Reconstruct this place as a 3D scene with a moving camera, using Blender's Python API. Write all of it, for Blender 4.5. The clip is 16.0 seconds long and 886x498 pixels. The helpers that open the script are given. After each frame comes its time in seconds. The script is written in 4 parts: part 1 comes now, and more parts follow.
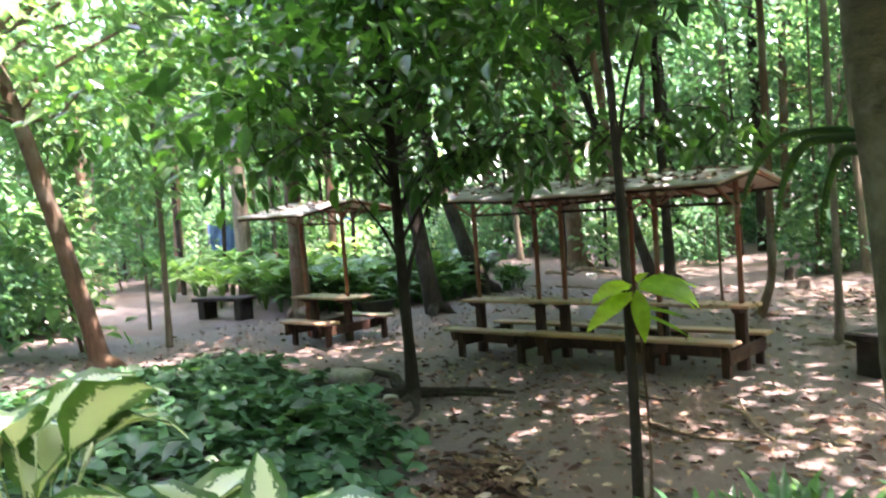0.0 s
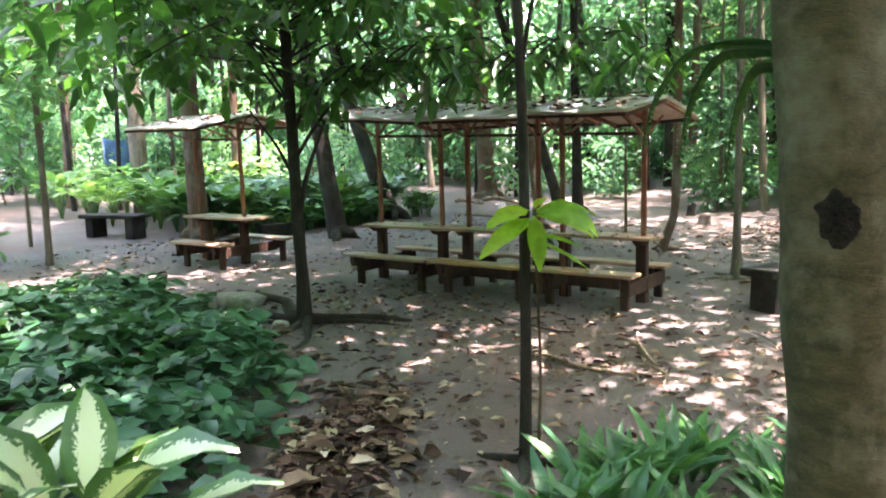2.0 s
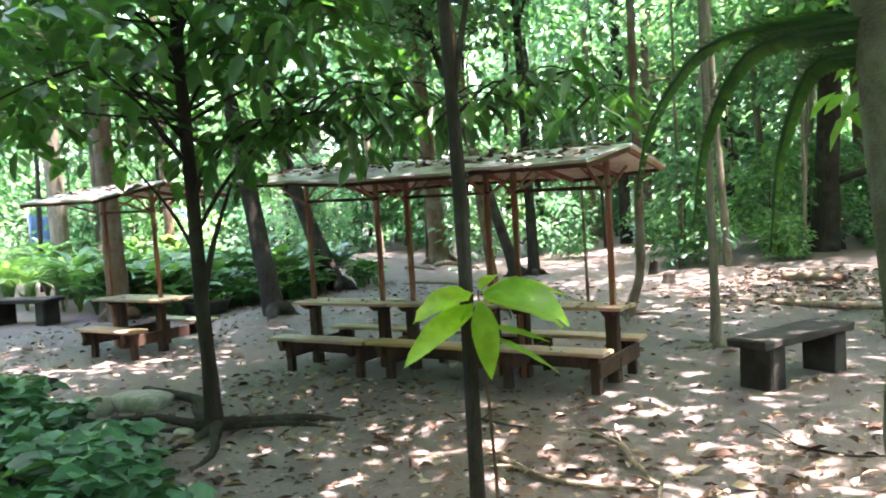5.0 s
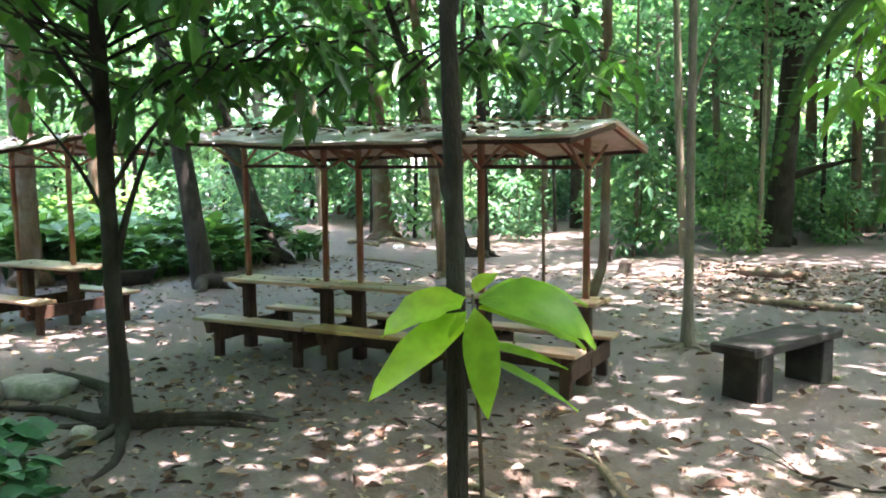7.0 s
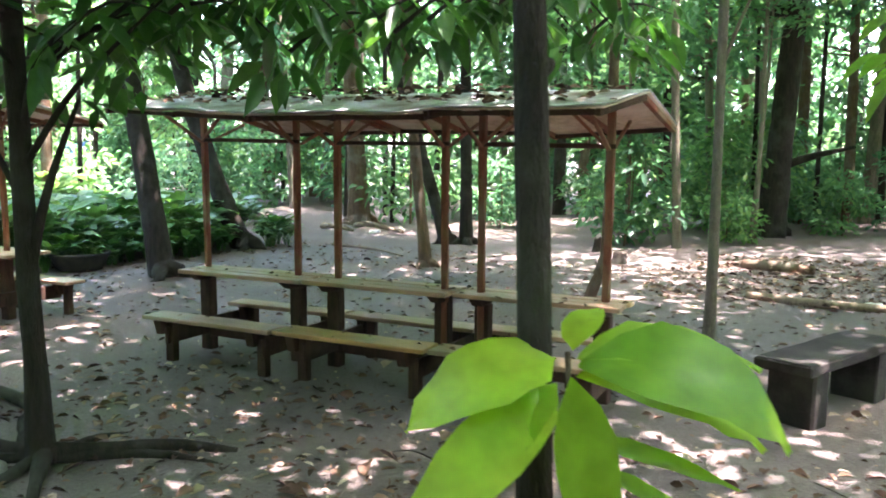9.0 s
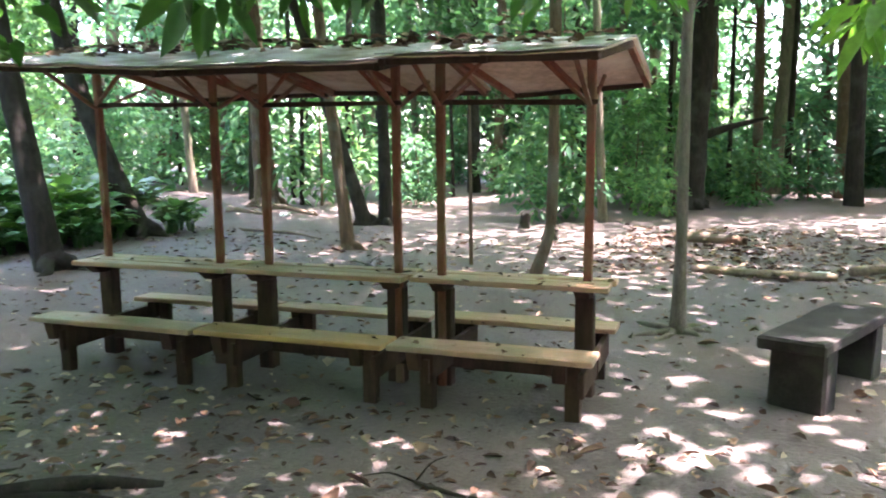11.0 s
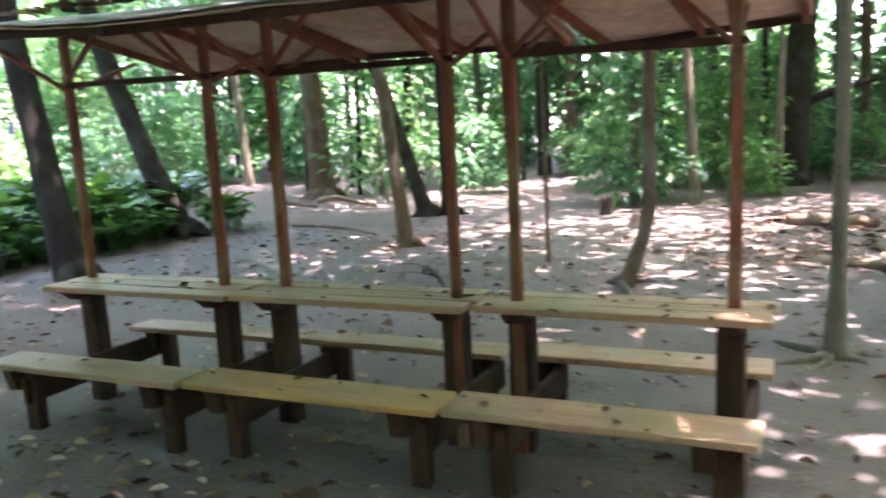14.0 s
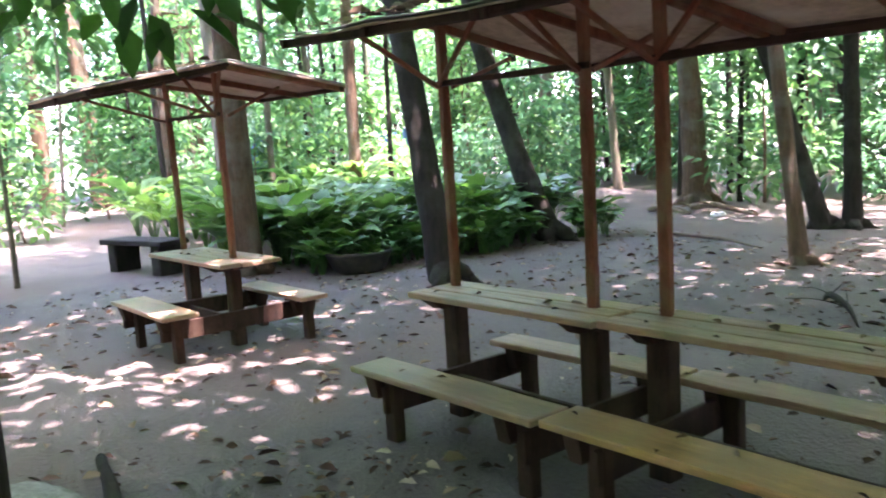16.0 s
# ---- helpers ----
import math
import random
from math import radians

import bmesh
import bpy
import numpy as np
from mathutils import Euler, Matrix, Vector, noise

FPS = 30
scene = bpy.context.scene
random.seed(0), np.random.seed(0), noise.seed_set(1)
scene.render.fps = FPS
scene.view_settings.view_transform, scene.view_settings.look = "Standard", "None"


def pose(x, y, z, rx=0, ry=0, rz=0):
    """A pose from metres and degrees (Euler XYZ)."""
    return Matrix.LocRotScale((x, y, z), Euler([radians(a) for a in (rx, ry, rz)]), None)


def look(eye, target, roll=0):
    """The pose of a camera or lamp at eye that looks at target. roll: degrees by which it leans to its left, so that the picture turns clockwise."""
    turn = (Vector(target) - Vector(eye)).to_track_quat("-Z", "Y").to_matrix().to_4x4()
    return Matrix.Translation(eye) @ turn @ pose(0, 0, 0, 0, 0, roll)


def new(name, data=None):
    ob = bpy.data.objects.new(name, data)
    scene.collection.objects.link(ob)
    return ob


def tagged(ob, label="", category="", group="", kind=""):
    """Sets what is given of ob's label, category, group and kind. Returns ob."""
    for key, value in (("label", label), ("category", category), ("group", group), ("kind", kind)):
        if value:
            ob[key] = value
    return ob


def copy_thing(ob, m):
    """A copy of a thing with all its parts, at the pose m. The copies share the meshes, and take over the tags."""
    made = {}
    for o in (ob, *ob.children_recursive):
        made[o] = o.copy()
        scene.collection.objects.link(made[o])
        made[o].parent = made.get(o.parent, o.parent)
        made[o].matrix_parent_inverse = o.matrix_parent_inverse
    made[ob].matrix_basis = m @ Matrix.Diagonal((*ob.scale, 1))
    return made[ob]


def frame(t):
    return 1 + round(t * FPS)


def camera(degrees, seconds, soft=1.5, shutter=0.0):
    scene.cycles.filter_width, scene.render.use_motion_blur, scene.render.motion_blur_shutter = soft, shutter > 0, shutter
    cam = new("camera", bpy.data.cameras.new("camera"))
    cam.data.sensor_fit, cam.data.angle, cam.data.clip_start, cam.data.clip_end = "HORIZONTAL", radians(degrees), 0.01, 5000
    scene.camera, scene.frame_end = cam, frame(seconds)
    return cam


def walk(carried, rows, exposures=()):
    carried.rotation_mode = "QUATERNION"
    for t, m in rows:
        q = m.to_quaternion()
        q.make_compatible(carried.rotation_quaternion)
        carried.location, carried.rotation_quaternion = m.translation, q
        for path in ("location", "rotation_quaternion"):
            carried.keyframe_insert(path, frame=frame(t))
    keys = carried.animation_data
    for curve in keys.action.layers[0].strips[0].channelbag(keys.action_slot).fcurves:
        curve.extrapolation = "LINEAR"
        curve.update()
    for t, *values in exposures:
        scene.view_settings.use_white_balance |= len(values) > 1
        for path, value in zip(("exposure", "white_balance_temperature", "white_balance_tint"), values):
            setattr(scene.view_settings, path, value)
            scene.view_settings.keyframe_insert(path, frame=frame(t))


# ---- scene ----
cam = camera(58.0, 16.0, 1.9, 0.5)
PATH = [
    (0, (0.509, 0.006, 1.963), (-0.834, 1.485, 1.881), -4.0),
    (0.5, (0.537, 0.031, 1.941), (-0.742, 1.555, 1.742), -3.7),
    (1, (0.551, 0.089, 1.914), (-0.657, 1.659, 1.64), -3.1),
    (1.5, (0.47, 0.277, 1.884), (-0.702, 1.87, 1.584), -2.3),
    (2, (0.368, 0.414, 1.882), (-0.805, 2.011, 1.609), -1.6),
    (2.5, (0.278, 0.652, 1.869), (-0.932, 2.23, 1.651), -0.8),
    (3, (0.155, 0.956, 1.89), (-1.069, 2.527, 1.711), -1.2),
    (3.5, (0.023, 1.126, 1.874), (-1.152, 2.739, 1.74), -2.3),
    (4, (-0.116, 1.286, 1.864), (-1.245, 2.931, 1.726), -3.8),
    (4.5, (-0.156, 1.449, 1.859), (-1.281, 3.097, 1.726), -4.2),
    (5, (-0.234, 1.571, 1.853), (-1.321, 3.245, 1.732), -3.6),
    (7.5, (-1.012, 2.499, 1.823), (-1.944, 4.257, 1.62), -0.0),
    (8, (-1.163, 2.728, 1.809), (-2.073, 4.495, 1.588), 0.3),
    (10.3, (-2.056, 3.549, 1.717), (-2.893, 5.352, 1.49), 0.4),
    (10.5, (-2.13, 3.591, 1.692), (-2.906, 5.419, 1.458), 0.1),
    (11, (-2.233, 3.781, 1.657), (-2.897, 5.648, 1.386), -0.4),
    (11.5, (-2.32, 4.021, 1.654), (-2.873, 5.923, 1.376), 0.2),
    (12, (-2.426, 4.247, 1.633), (-2.84, 6.182, 1.338), 0.2),
    (12.5, (-2.503, 4.504, 1.625), (-2.826, 6.446, 1.275), -0.3),
    (13, (-2.546, 4.786, 1.623), (-2.991, 6.705, 1.276), -0.2),
    (13.5, (-2.665, 5.008, 1.617), (-3.297, 6.876, 1.285), -0.6),
    (14, (-2.78, 5.248, 1.6), (-3.604, 7.045, 1.292), -2.8),
    (14.5, (-2.907, 5.432, 1.565), (-4.057, 7.046, 1.297), -2.9),
    (15, (-2.922, 5.569, 1.594), (-4.304, 6.988, 1.318), -2.4),
    (15.5, (-3.063, 5.701, 1.573), (-4.528, 7.035, 1.303), -3.2),
    (16, (-3.28, 5.791, 1.577), (-4.809, 7.056, 1.325), -3.4),
]
EXPOSURES = [(0, 4.42, 6900, 30), (1.5, 4.6, 6600, 28), (4, 4.95, 6500, 25), (8, 4.92, 6400, 24), (10.5, 4.97, 6350, 31), (12.5, 5.0, 6300, 32), (14.5, 5.0, 6400, 38), (16, 4.78, 6300, 37)]
walk(cam, [(t, look(eye, target, roll)) for t, eye, target, roll in PATH], EXPOSURES)

# ---- light ----
SUN_EL, SUN_AZ = 76.0, 70.0  # elevation; turn from +y towards +x, degrees
world = bpy.data.worlds.new("sky")
scene.world = world
world.use_nodes = True
wn = world.node_tree
sky = wn.nodes.new("ShaderNodeTexSky")
sky.sky_type = "NISHITA"
sky.sun_disc = False
sky.sun_elevation = radians(SUN_EL)
sky.sun_rotation = radians(SUN_AZ)
sky.dust_density = 3.0
wn.links.new(sky.outputs[0], wn.nodes["Background"].inputs[0])
wn.nodes["Background"].inputs[1].default_value = 0.15
sun = new("sun", bpy.data.lights.new("sun", "SUN"))
sun.data.energy = 2.7
sun.data.angle = radians(0.6)
sun.data.color = (1.0, 0.93, 0.84)
sun_dir = Vector((math.sin(radians(SUN_AZ)) * math.cos(radians(SUN_EL)), math.cos(radians(SUN_AZ)) * math.cos(radians(SUN_EL)), math.sin(radians(SUN_EL))))
sun.matrix_world = look(sun_dir * 60, (0, 0, 0))

# ---- materials ----
def ramp_node(nt, stops):
    r = nt.nodes.new("ShaderNodeValToRGB")
    r.color_ramp.elements[0].position, r.color_ramp.elements[0].color = stops[0][0], (*stops[0][1], 1)
    r.color_ramp.elements[1].position, r.color_ramp.elements[1].color = stops[-1][0], (*stops[-1][1], 1)
    for p, c in stops[1:-1]:
        r.color_ramp.elements.new(p).color = (*c, 1)
    return r


def noise_node(nt, scale, detail=4.0, stretch=None, coords="Object", rough=0.6):
    tc = nt.nodes.new("ShaderNodeTexCoord")
    mp = nt.nodes.new("ShaderNodeMapping")
    if stretch:
        mp.inputs["Scale"].default_value = stretch
    nt.links.new(tc.outputs[coords], mp.inputs[0])
    n = nt.nodes.new("ShaderNodeTexNoise")
    n.inputs["Scale"].default_value = scale
    n.inputs["Detail"].default_value = detail
    n.inputs["Roughness"].default_value = rough
    nt.links.new(mp.outputs[0], n.inputs["Vector"])
    return n


def mixed(nt, fac, a, b, mode="MIX"):
    m = nt.nodes.new("ShaderNodeMix")
    m.data_type, m.blend_type = "RGBA", mode
    for sock, v in ((m.inputs[0], fac), (m.inputs[6], a), (m.inputs[7], b)):
        if isinstance(v, (int, float)):
            sock.default_value = v
        elif isinstance(v, tuple):
            sock.default_value = (*v, 1)
        else:
            nt.links.new(v, sock)
    return m.outputs[2]


def fresh(name):
    m = bpy.data.materials.new(name)
    m.use_nodes = True
    return m, m.node_tree, m.node_tree.nodes["Principled BSDF"]


def surface(name, stops, scale, fine, rough=0.8, stretch=None, bump=0.3, stain=None, stain_scale=1.5, dist=0.01, coords="Object", spec=0.3, knots=0.0):
    """Grainy surface: a stretched noise coloured by stops, finer grain over it, stains of their own shape, and relief."""
    m, nt, bs = fresh(name)
    big = noise_node(nt, scale, 5, stretch, coords)
    small = noise_node(nt, fine, 3, stretch, coords, 0.7)
    rp = ramp_node(nt, stops)
    nt.links.new(big.outputs[0], rp.inputs[0])
    gr = ramp_node(nt, [(0.3, (0.72, 0.72, 0.72)), (0.7, (1.18, 1.18, 1.18))])
    nt.links.new(small.outputs[0], gr.inputs[0])
    col = mixed(nt, 1.0, rp.outputs[0], gr.outputs[0], "MULTIPLY")
    if stain:
        st = noise_node(nt, stain_scale, 5, None, coords)
        sr = ramp_node(nt, [(0.48, (0, 0, 0)), (0.66, (1, 1, 1))])
        nt.links.new(st.outputs[0], sr.inputs[0])
        col = mixed(nt, sr.outputs[0], col, stain)
    if knots:
        kn = noise_node(nt, knots, 2, (1, 1.6, 1.6), coords)
        kr = ramp_node(nt, [(0.68, (0, 0, 0)), (0.74, (1, 1, 1))])
        nt.links.new(kn.outputs[0], kr.inputs[0])
        col = mixed(nt, kr.outputs[0], col, tuple(c * 0.3 for c in stops[0][1]))
    oi = nt.nodes.new("ShaderNodeObjectInfo")
    vr = ramp_node(nt, [(0.0, (0.86, 0.86, 0.88)), (1.0, (1.12, 1.1, 1.06))])
    nt.links.new(oi.outputs["Random"], vr.inputs[0])
    col = mixed(nt, 1.0, col, vr.outputs[0], "MULTIPLY")
    nt.links.new(col, bs.inputs["Base Color"])
    bs.inputs["Roughness"].default_value = rough
    bs.inputs["Specular IOR Level"].default_value = spec
    bp = nt.nodes.new("ShaderNodeBump")
    bp.inputs["Strength"].default_value = bump
    bp.inputs["Distance"].default_value = dist
    ad = nt.nodes.new("ShaderNodeMath")
    nt.links.new(big.outputs[0], ad.inputs[0])
    nt.links.new(small.outputs[0], ad.inputs[1])
    nt.links.new(ad.outputs[0], bp.inputs["Height"])
    nt.links.new(bp.outputs[0], bs.inputs["Normal"])
    return m


def foliage(name, stops, through_light=0.4, rough=0.4, warm=(1.6, 1.35, 0.5), spec=0.4, streak=None):
    """Leaf: colour by leaf, some gloss, and light that passes through the blade."""
    m, nt, bs = fresh(name)
    ge = nt.nodes.new("ShaderNodeNewGeometry")
    rp = ramp_node(nt, stops)
    nt.links.new(ge.outputs["Random Per Island"], rp.inputs[0])
    n = noise_node(nt, 14, 2)
    gr = ramp_node(nt, [(0.3, (0.8, 0.8, 0.8)), (0.7, (1.15, 1.15, 1.15))])
    nt.links.new(n.outputs[0], gr.inputs[0])
    col = mixed(nt, 1.0, rp.outputs[0], gr.outputs[0], "MULTIPLY")
    oi = nt.nodes.new("ShaderNodeObjectInfo")
    vr = ramp_node(nt, [(0.0, (0.72, 0.8, 0.95)), (0.5, (1.0, 1.0, 1.0)), (1.0, (1.3, 1.15, 0.9))])
    nt.links.new(oi.outputs["Random"], vr.inputs[0])
    col = mixed(nt, 1.0, col, vr.outputs[0], "MULTIPLY")
    if streak:
        uv = nt.nodes.new("ShaderNodeUVMap")
        sp = nt.nodes.new("ShaderNodeSeparateXYZ")
        nt.links.new(uv.outputs[0], sp.inputs[0])
        wv = nt.nodes.new("ShaderNodeTexNoise")
        wv.inputs["Scale"].default_value = 9
        mp = nt.nodes.new("ShaderNodeMapping")
        mp.inputs["Scale"].default_value = (0.6, 3.0, 1)
        nt.links.new(uv.outputs[0], mp.inputs[0])
        nt.links.new(mp.outputs[0], wv.inputs["Vector"])
        ma = nt.nodes.new("ShaderNodeMath")
        ma.operation = "MULTIPLY_ADD"
        nt.links.new(wv.outputs[0], ma.inputs[0])
        ma.inputs[1].default_value = 0.9
        nt.links.new(sp.outputs[0], ma.inputs[2])
        sr = ramp_node(nt, [(0.9, (1, 1, 1)), (1.4, (0, 0, 0))])
        nt.links.new(ma.outputs[0], sr.inputs[0])
        col = mixed(nt, sr.outputs[0], col, streak)
    nt.links.new(col, bs.inputs["Base Color"])
    bs.inputs["Roughness"].default_value = rough
    bs.inputs["Specular IOR Level"].default_value = spec
    tr = nt.nodes.new("ShaderNodeBsdfTranslucent")
    nt.links.new(mixed(nt, 1.0, col, warm, "MULTIPLY"), tr.inputs[0])
    mx = nt.nodes.new("ShaderNodeMixShader")
    mx.inputs[0].default_value = through_light
    nt.links.new(bs.outputs[0], mx.inputs[1])
    nt.links.new(tr.outputs[0], mx.inputs[2])
    nt.links.new(mx.outputs[0], nt.nodes["Material Output"].inputs[0])
    return m


DIRT = surface("packed_dirt", [(0.3, (0.062, 0.047, 0.044)), (0.55, (0.105, 0.083, 0.079)), (0.75, (0.145, 0.12, 0.118))], 1.1, 30, 0.66, None, 0.8, (0.085, 0.055, 0.042), 0.55, 0.03, spec=0.5)
BARK_DARK = surface("dark_bark", [(0.3, (0.012, 0.009, 0.007)), (0.7, (0.036, 0.026, 0.02))], 6, 40, 0.9, (3, 3, 0.5), 0.8, (0.045, 0.045, 0.034), 2.2, 0.03)
BARK_BROWN = surface("brown_bark", [(0.3, (0.07, 0.042, 0.026)), (0.7, (0.17, 0.105, 0.068))], 6, 40, 0.9, (3, 3, 0.5), 0.8, (0.16, 0.14, 0.11), 2.0, 0.03)
BARK_PALE = surface("pale_bark", [(0.3, (0.1, 0.08, 0.062)), (0.7, (0.21, 0.175, 0.138))], 5, 40, 0.9, (3, 3, 0.7), 0.6, (0.1, 0.11, 0.07), 2.5, 0.02)
BARK_BIG = surface("smooth_olive_bark", [(0.3, (0.05, 0.042, 0.02)), (0.7, (0.108, 0.09, 0.045))], 6, 60, 0.88, (0.8, 0.8, 2.6), 0.7, (0.15, 0.135, 0.09), 5.0, 0.012)
KNOT = surface("rotten_knot", [(0.35, (0.004, 0.003, 0.003)), (0.75, (0.03, 0.02, 0.014))], 12, 60, 0.95, None, 1.0, None, 1, 0.03)
PLANK = surface("worn_tan_plank", [(0.25, (0.26, 0.14, 0.085)), (0.5, (0.42, 0.245, 0.158)), (0.75, (0.54, 0.35, 0.245))], 3, 30, 0.4, (0.5, 7, 7), 0.35, (0.26, 0.2, 0.13), 2.5, 0.006, spec=0.5, knots=9.0)
PLANK_YELLOW = surface("yellow_worn_plank", [(0.25, (0.25, 0.125, 0.048)), (0.5, (0.42, 0.23, 0.088)), (0.75, (0.52, 0.32, 0.145))], 3, 30, 0.38, (0.5, 7, 7), 0.35, (0.3, 0.19, 0.08), 2.5, 0.006, spec=0.5, knots=9.0)
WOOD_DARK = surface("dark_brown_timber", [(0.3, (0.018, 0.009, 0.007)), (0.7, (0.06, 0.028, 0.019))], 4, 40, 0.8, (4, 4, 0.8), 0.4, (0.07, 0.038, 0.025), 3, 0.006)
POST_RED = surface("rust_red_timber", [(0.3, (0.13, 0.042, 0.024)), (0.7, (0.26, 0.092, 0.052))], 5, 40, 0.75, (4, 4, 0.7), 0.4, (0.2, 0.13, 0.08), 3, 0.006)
SHEET = surface("grey_roof_sheet", [(0.3, (0.36, 0.36, 0.38)), (0.7, (0.62, 0.62, 0.64))], 2, 30, 0.6, None, 0.3, (0.16, 0.13, 0.1), 2.5, 0.006)
LINING = surface("tan_roof_lining", [(0.3, (0.42, 0.3, 0.22)), (0.7, (0.62, 0.48, 0.37))], 1.6, 14, 0.85, None, 0.4, (0.7, 0.64, 0.56), 1.2, 0.01)
CONCRETE = surface("mossy_dark_concrete", [(0.3, (0.012, 0.01, 0.01)), (0.7, (0.038, 0.031, 0.031))], 3, 50, 0.85, None, 0.5, (0.04, 0.04, 0.032), 3, 0.01)
DEAD = foliage("dead_leaf", [(0.0, (0.025, 0.014, 0.01)), (0.4, (0.08, 0.042, 0.028)), (0.7, (0.2, 0.12, 0.08)), (0.88, (0.33, 0.24, 0.16)), (1.0, (0.5, 0.4, 0.3))], 0.1, 0.8, (1, 1, 1), 0.2)
TWIG = surface("fallen_wood", [(0.3, (0.1, 0.075, 0.05)), (0.7, (0.26, 0.2, 0.15))], 6, 40, 0.9, (3, 3, 3), 0.4)
LEAF_MID = foliage("broad_leaf_green", [(0.0, (0.028, 0.08, 0.034)), (0.5, (0.048, 0.124, 0.054)), (1.0, (0.085, 0.18, 0.075))], 0.46, 0.36, (1.2, 1.4, 0.8), 0.55)
LEAF_DARK = foliage("glossy_dark_leaf", [(0.0, (0.02, 0.068, 0.023)), (0.6, (0.042, 0.13, 0.042)), (1.0, (0.075, 0.19, 0.055))], 0.5, 0.3, (1.3, 1.5, 0.55), 0.6)
# Forest leaves paler and bluer: background haze and sunlight are put into the colour.
LEAF_FAR = foliage("hazed_forest_leaf", [(0.0, (0.06, 0.145, 0.085)), (0.5, (0.1, 0.215, 0.125)), (0.85, (0.135, 0.265, 0.15)), (1.0, (0.2, 0.32, 0.15))], 0.6, 0.5, (1.25, 1.4, 0.9), 0.45)
# Yellow-green leaf, lightened where its crown shades it: sunlight put into the colour.
LEAF_SUN = foliage("sunlit_yellow_green_leaf", [(0.0, (0.08, 0.19, 0.04)), (0.6, (0.12, 0.26, 0.055)), (1.0, (0.19, 0.34, 0.075))], 0.6, 0.4, (1.3, 1.4, 0.55), 0.45)
LEAF_LIME = foliage("young_lime_leaf", [(0.0, (0.2, 0.38, 0.03)), (1.0, (0.3, 0.5, 0.04))], 0.6, 0.35, (1.3, 1.3, 0.5))
LEAF_COVER = foliage("bluish_ground_leaf", [(0.0, (0.02, 0.075, 0.036)), (0.6, (0.04, 0.13, 0.06)), (1.0, (0.075, 0.19, 0.08))], 0.28, 0.42, (1.4, 1.3, 0.6), 0.45)
LEAF_STRAP = foliage("strap_leaf", [(0.0, (0.05, 0.15, 0.06)), (1.0, (0.12, 0.26, 0.11))], 0.36, 0.35, (1.5, 1.35, 0.5), 0.5)
LEAF_LIGHT = foliage("light_bed_leaf", [(0.0, (0.09, 0.2, 0.065)), (1.0, (0.19, 0.32, 0.12))], 0.42, 0.4, (1.25, 1.4, 0.7), 0.5)
LEAF_LILY = foliage("green_strap_leaf", [(0.0, (0.03, 0.11, 0.035)), (1.0, (0.07, 0.2, 0.07))], 0.35, 0.35, (1.3, 1.4, 0.6), 0.5)
LEAF_DUMB = foliage("cream_striped_leaf", [(0.0, (0.05, 0.14, 0.035)), (1.0, (0.09, 0.2, 0.05))], 0.3, 0.3, (1.3, 1.25, 0.6), 0.5, (0.66, 0.72, 0.5))
FROND = foliage("dark_frond", [(0.0, (0.026, 0.08, 0.028)), (1.0, (0.05, 0.13, 0.042))], 0.35, 0.5)
TARP_BLUE = surface("blue_tarpaulin", [(0.3, (0.04, 0.09, 0.22)), (0.7, (0.08, 0.17, 0.36))], 2, 20, 0.5, None, 0.3)
TERRACOTTA = surface("terracotta", [(0.3, (0.2, 0.07, 0.05)), (0.7, (0.34, 0.13, 0.09))], 4, 40, 0.8, None, 0.3)
WHITE_PLASTIC = surface("white_bag", [(0.3, (0.6, 0.6, 0.6)), (0.7, (0.8, 0.8, 0.8))], 6, 40, 0.5, None, 0.3)


# ---- building helpers ----
rng = np.random.default_rng(7)


def finish(name, me, material, parent):
    me.materials.append(material)
    ob = new(name, me)
    if parent is not None:
        ob.parent = parent
    return ob


def part(name, bm, material, parent, label="", smooth=False):
    """A bmesh as one mesh object under a thing or part."""
    me = bpy.data.meshes.new(name)
    bm.to_mesh(me)
    bm.free()
    if smooth:
        me.shade_smooth()
    ob = finish(name, me, material, parent)
    return tagged(ob, label) if label else ob


def mesh_part(name, verts, faces, material, parent, smooth=False, uv=None):
    me = bpy.data.meshes.new(name)
    me.from_pydata([tuple(v) for v in verts], [], faces)
    if uv is not None:
        layer = me.uv_layers.new(name="UVMap")
        idx = np.empty(len(me.loops), dtype=np.int32)
        me.loops.foreach_get("vertex_index", idx)
        layer.data.foreach_set("uv", np.asarray(uv, dtype=np.float32)[idx].ravel())
    if smooth:
        me.shade_smooth()
    me.update()
    return finish(name, me, material, parent)


def thing(name, label, category, group="", at=(0, 0, 0), turn=0.0, kind=""):
    ob = new(name)
    ob.empty_display_size = 0.1
    ob.matrix_basis = pose(*at, 0, 0, turn)
    return tagged(ob, label, category, group, kind)


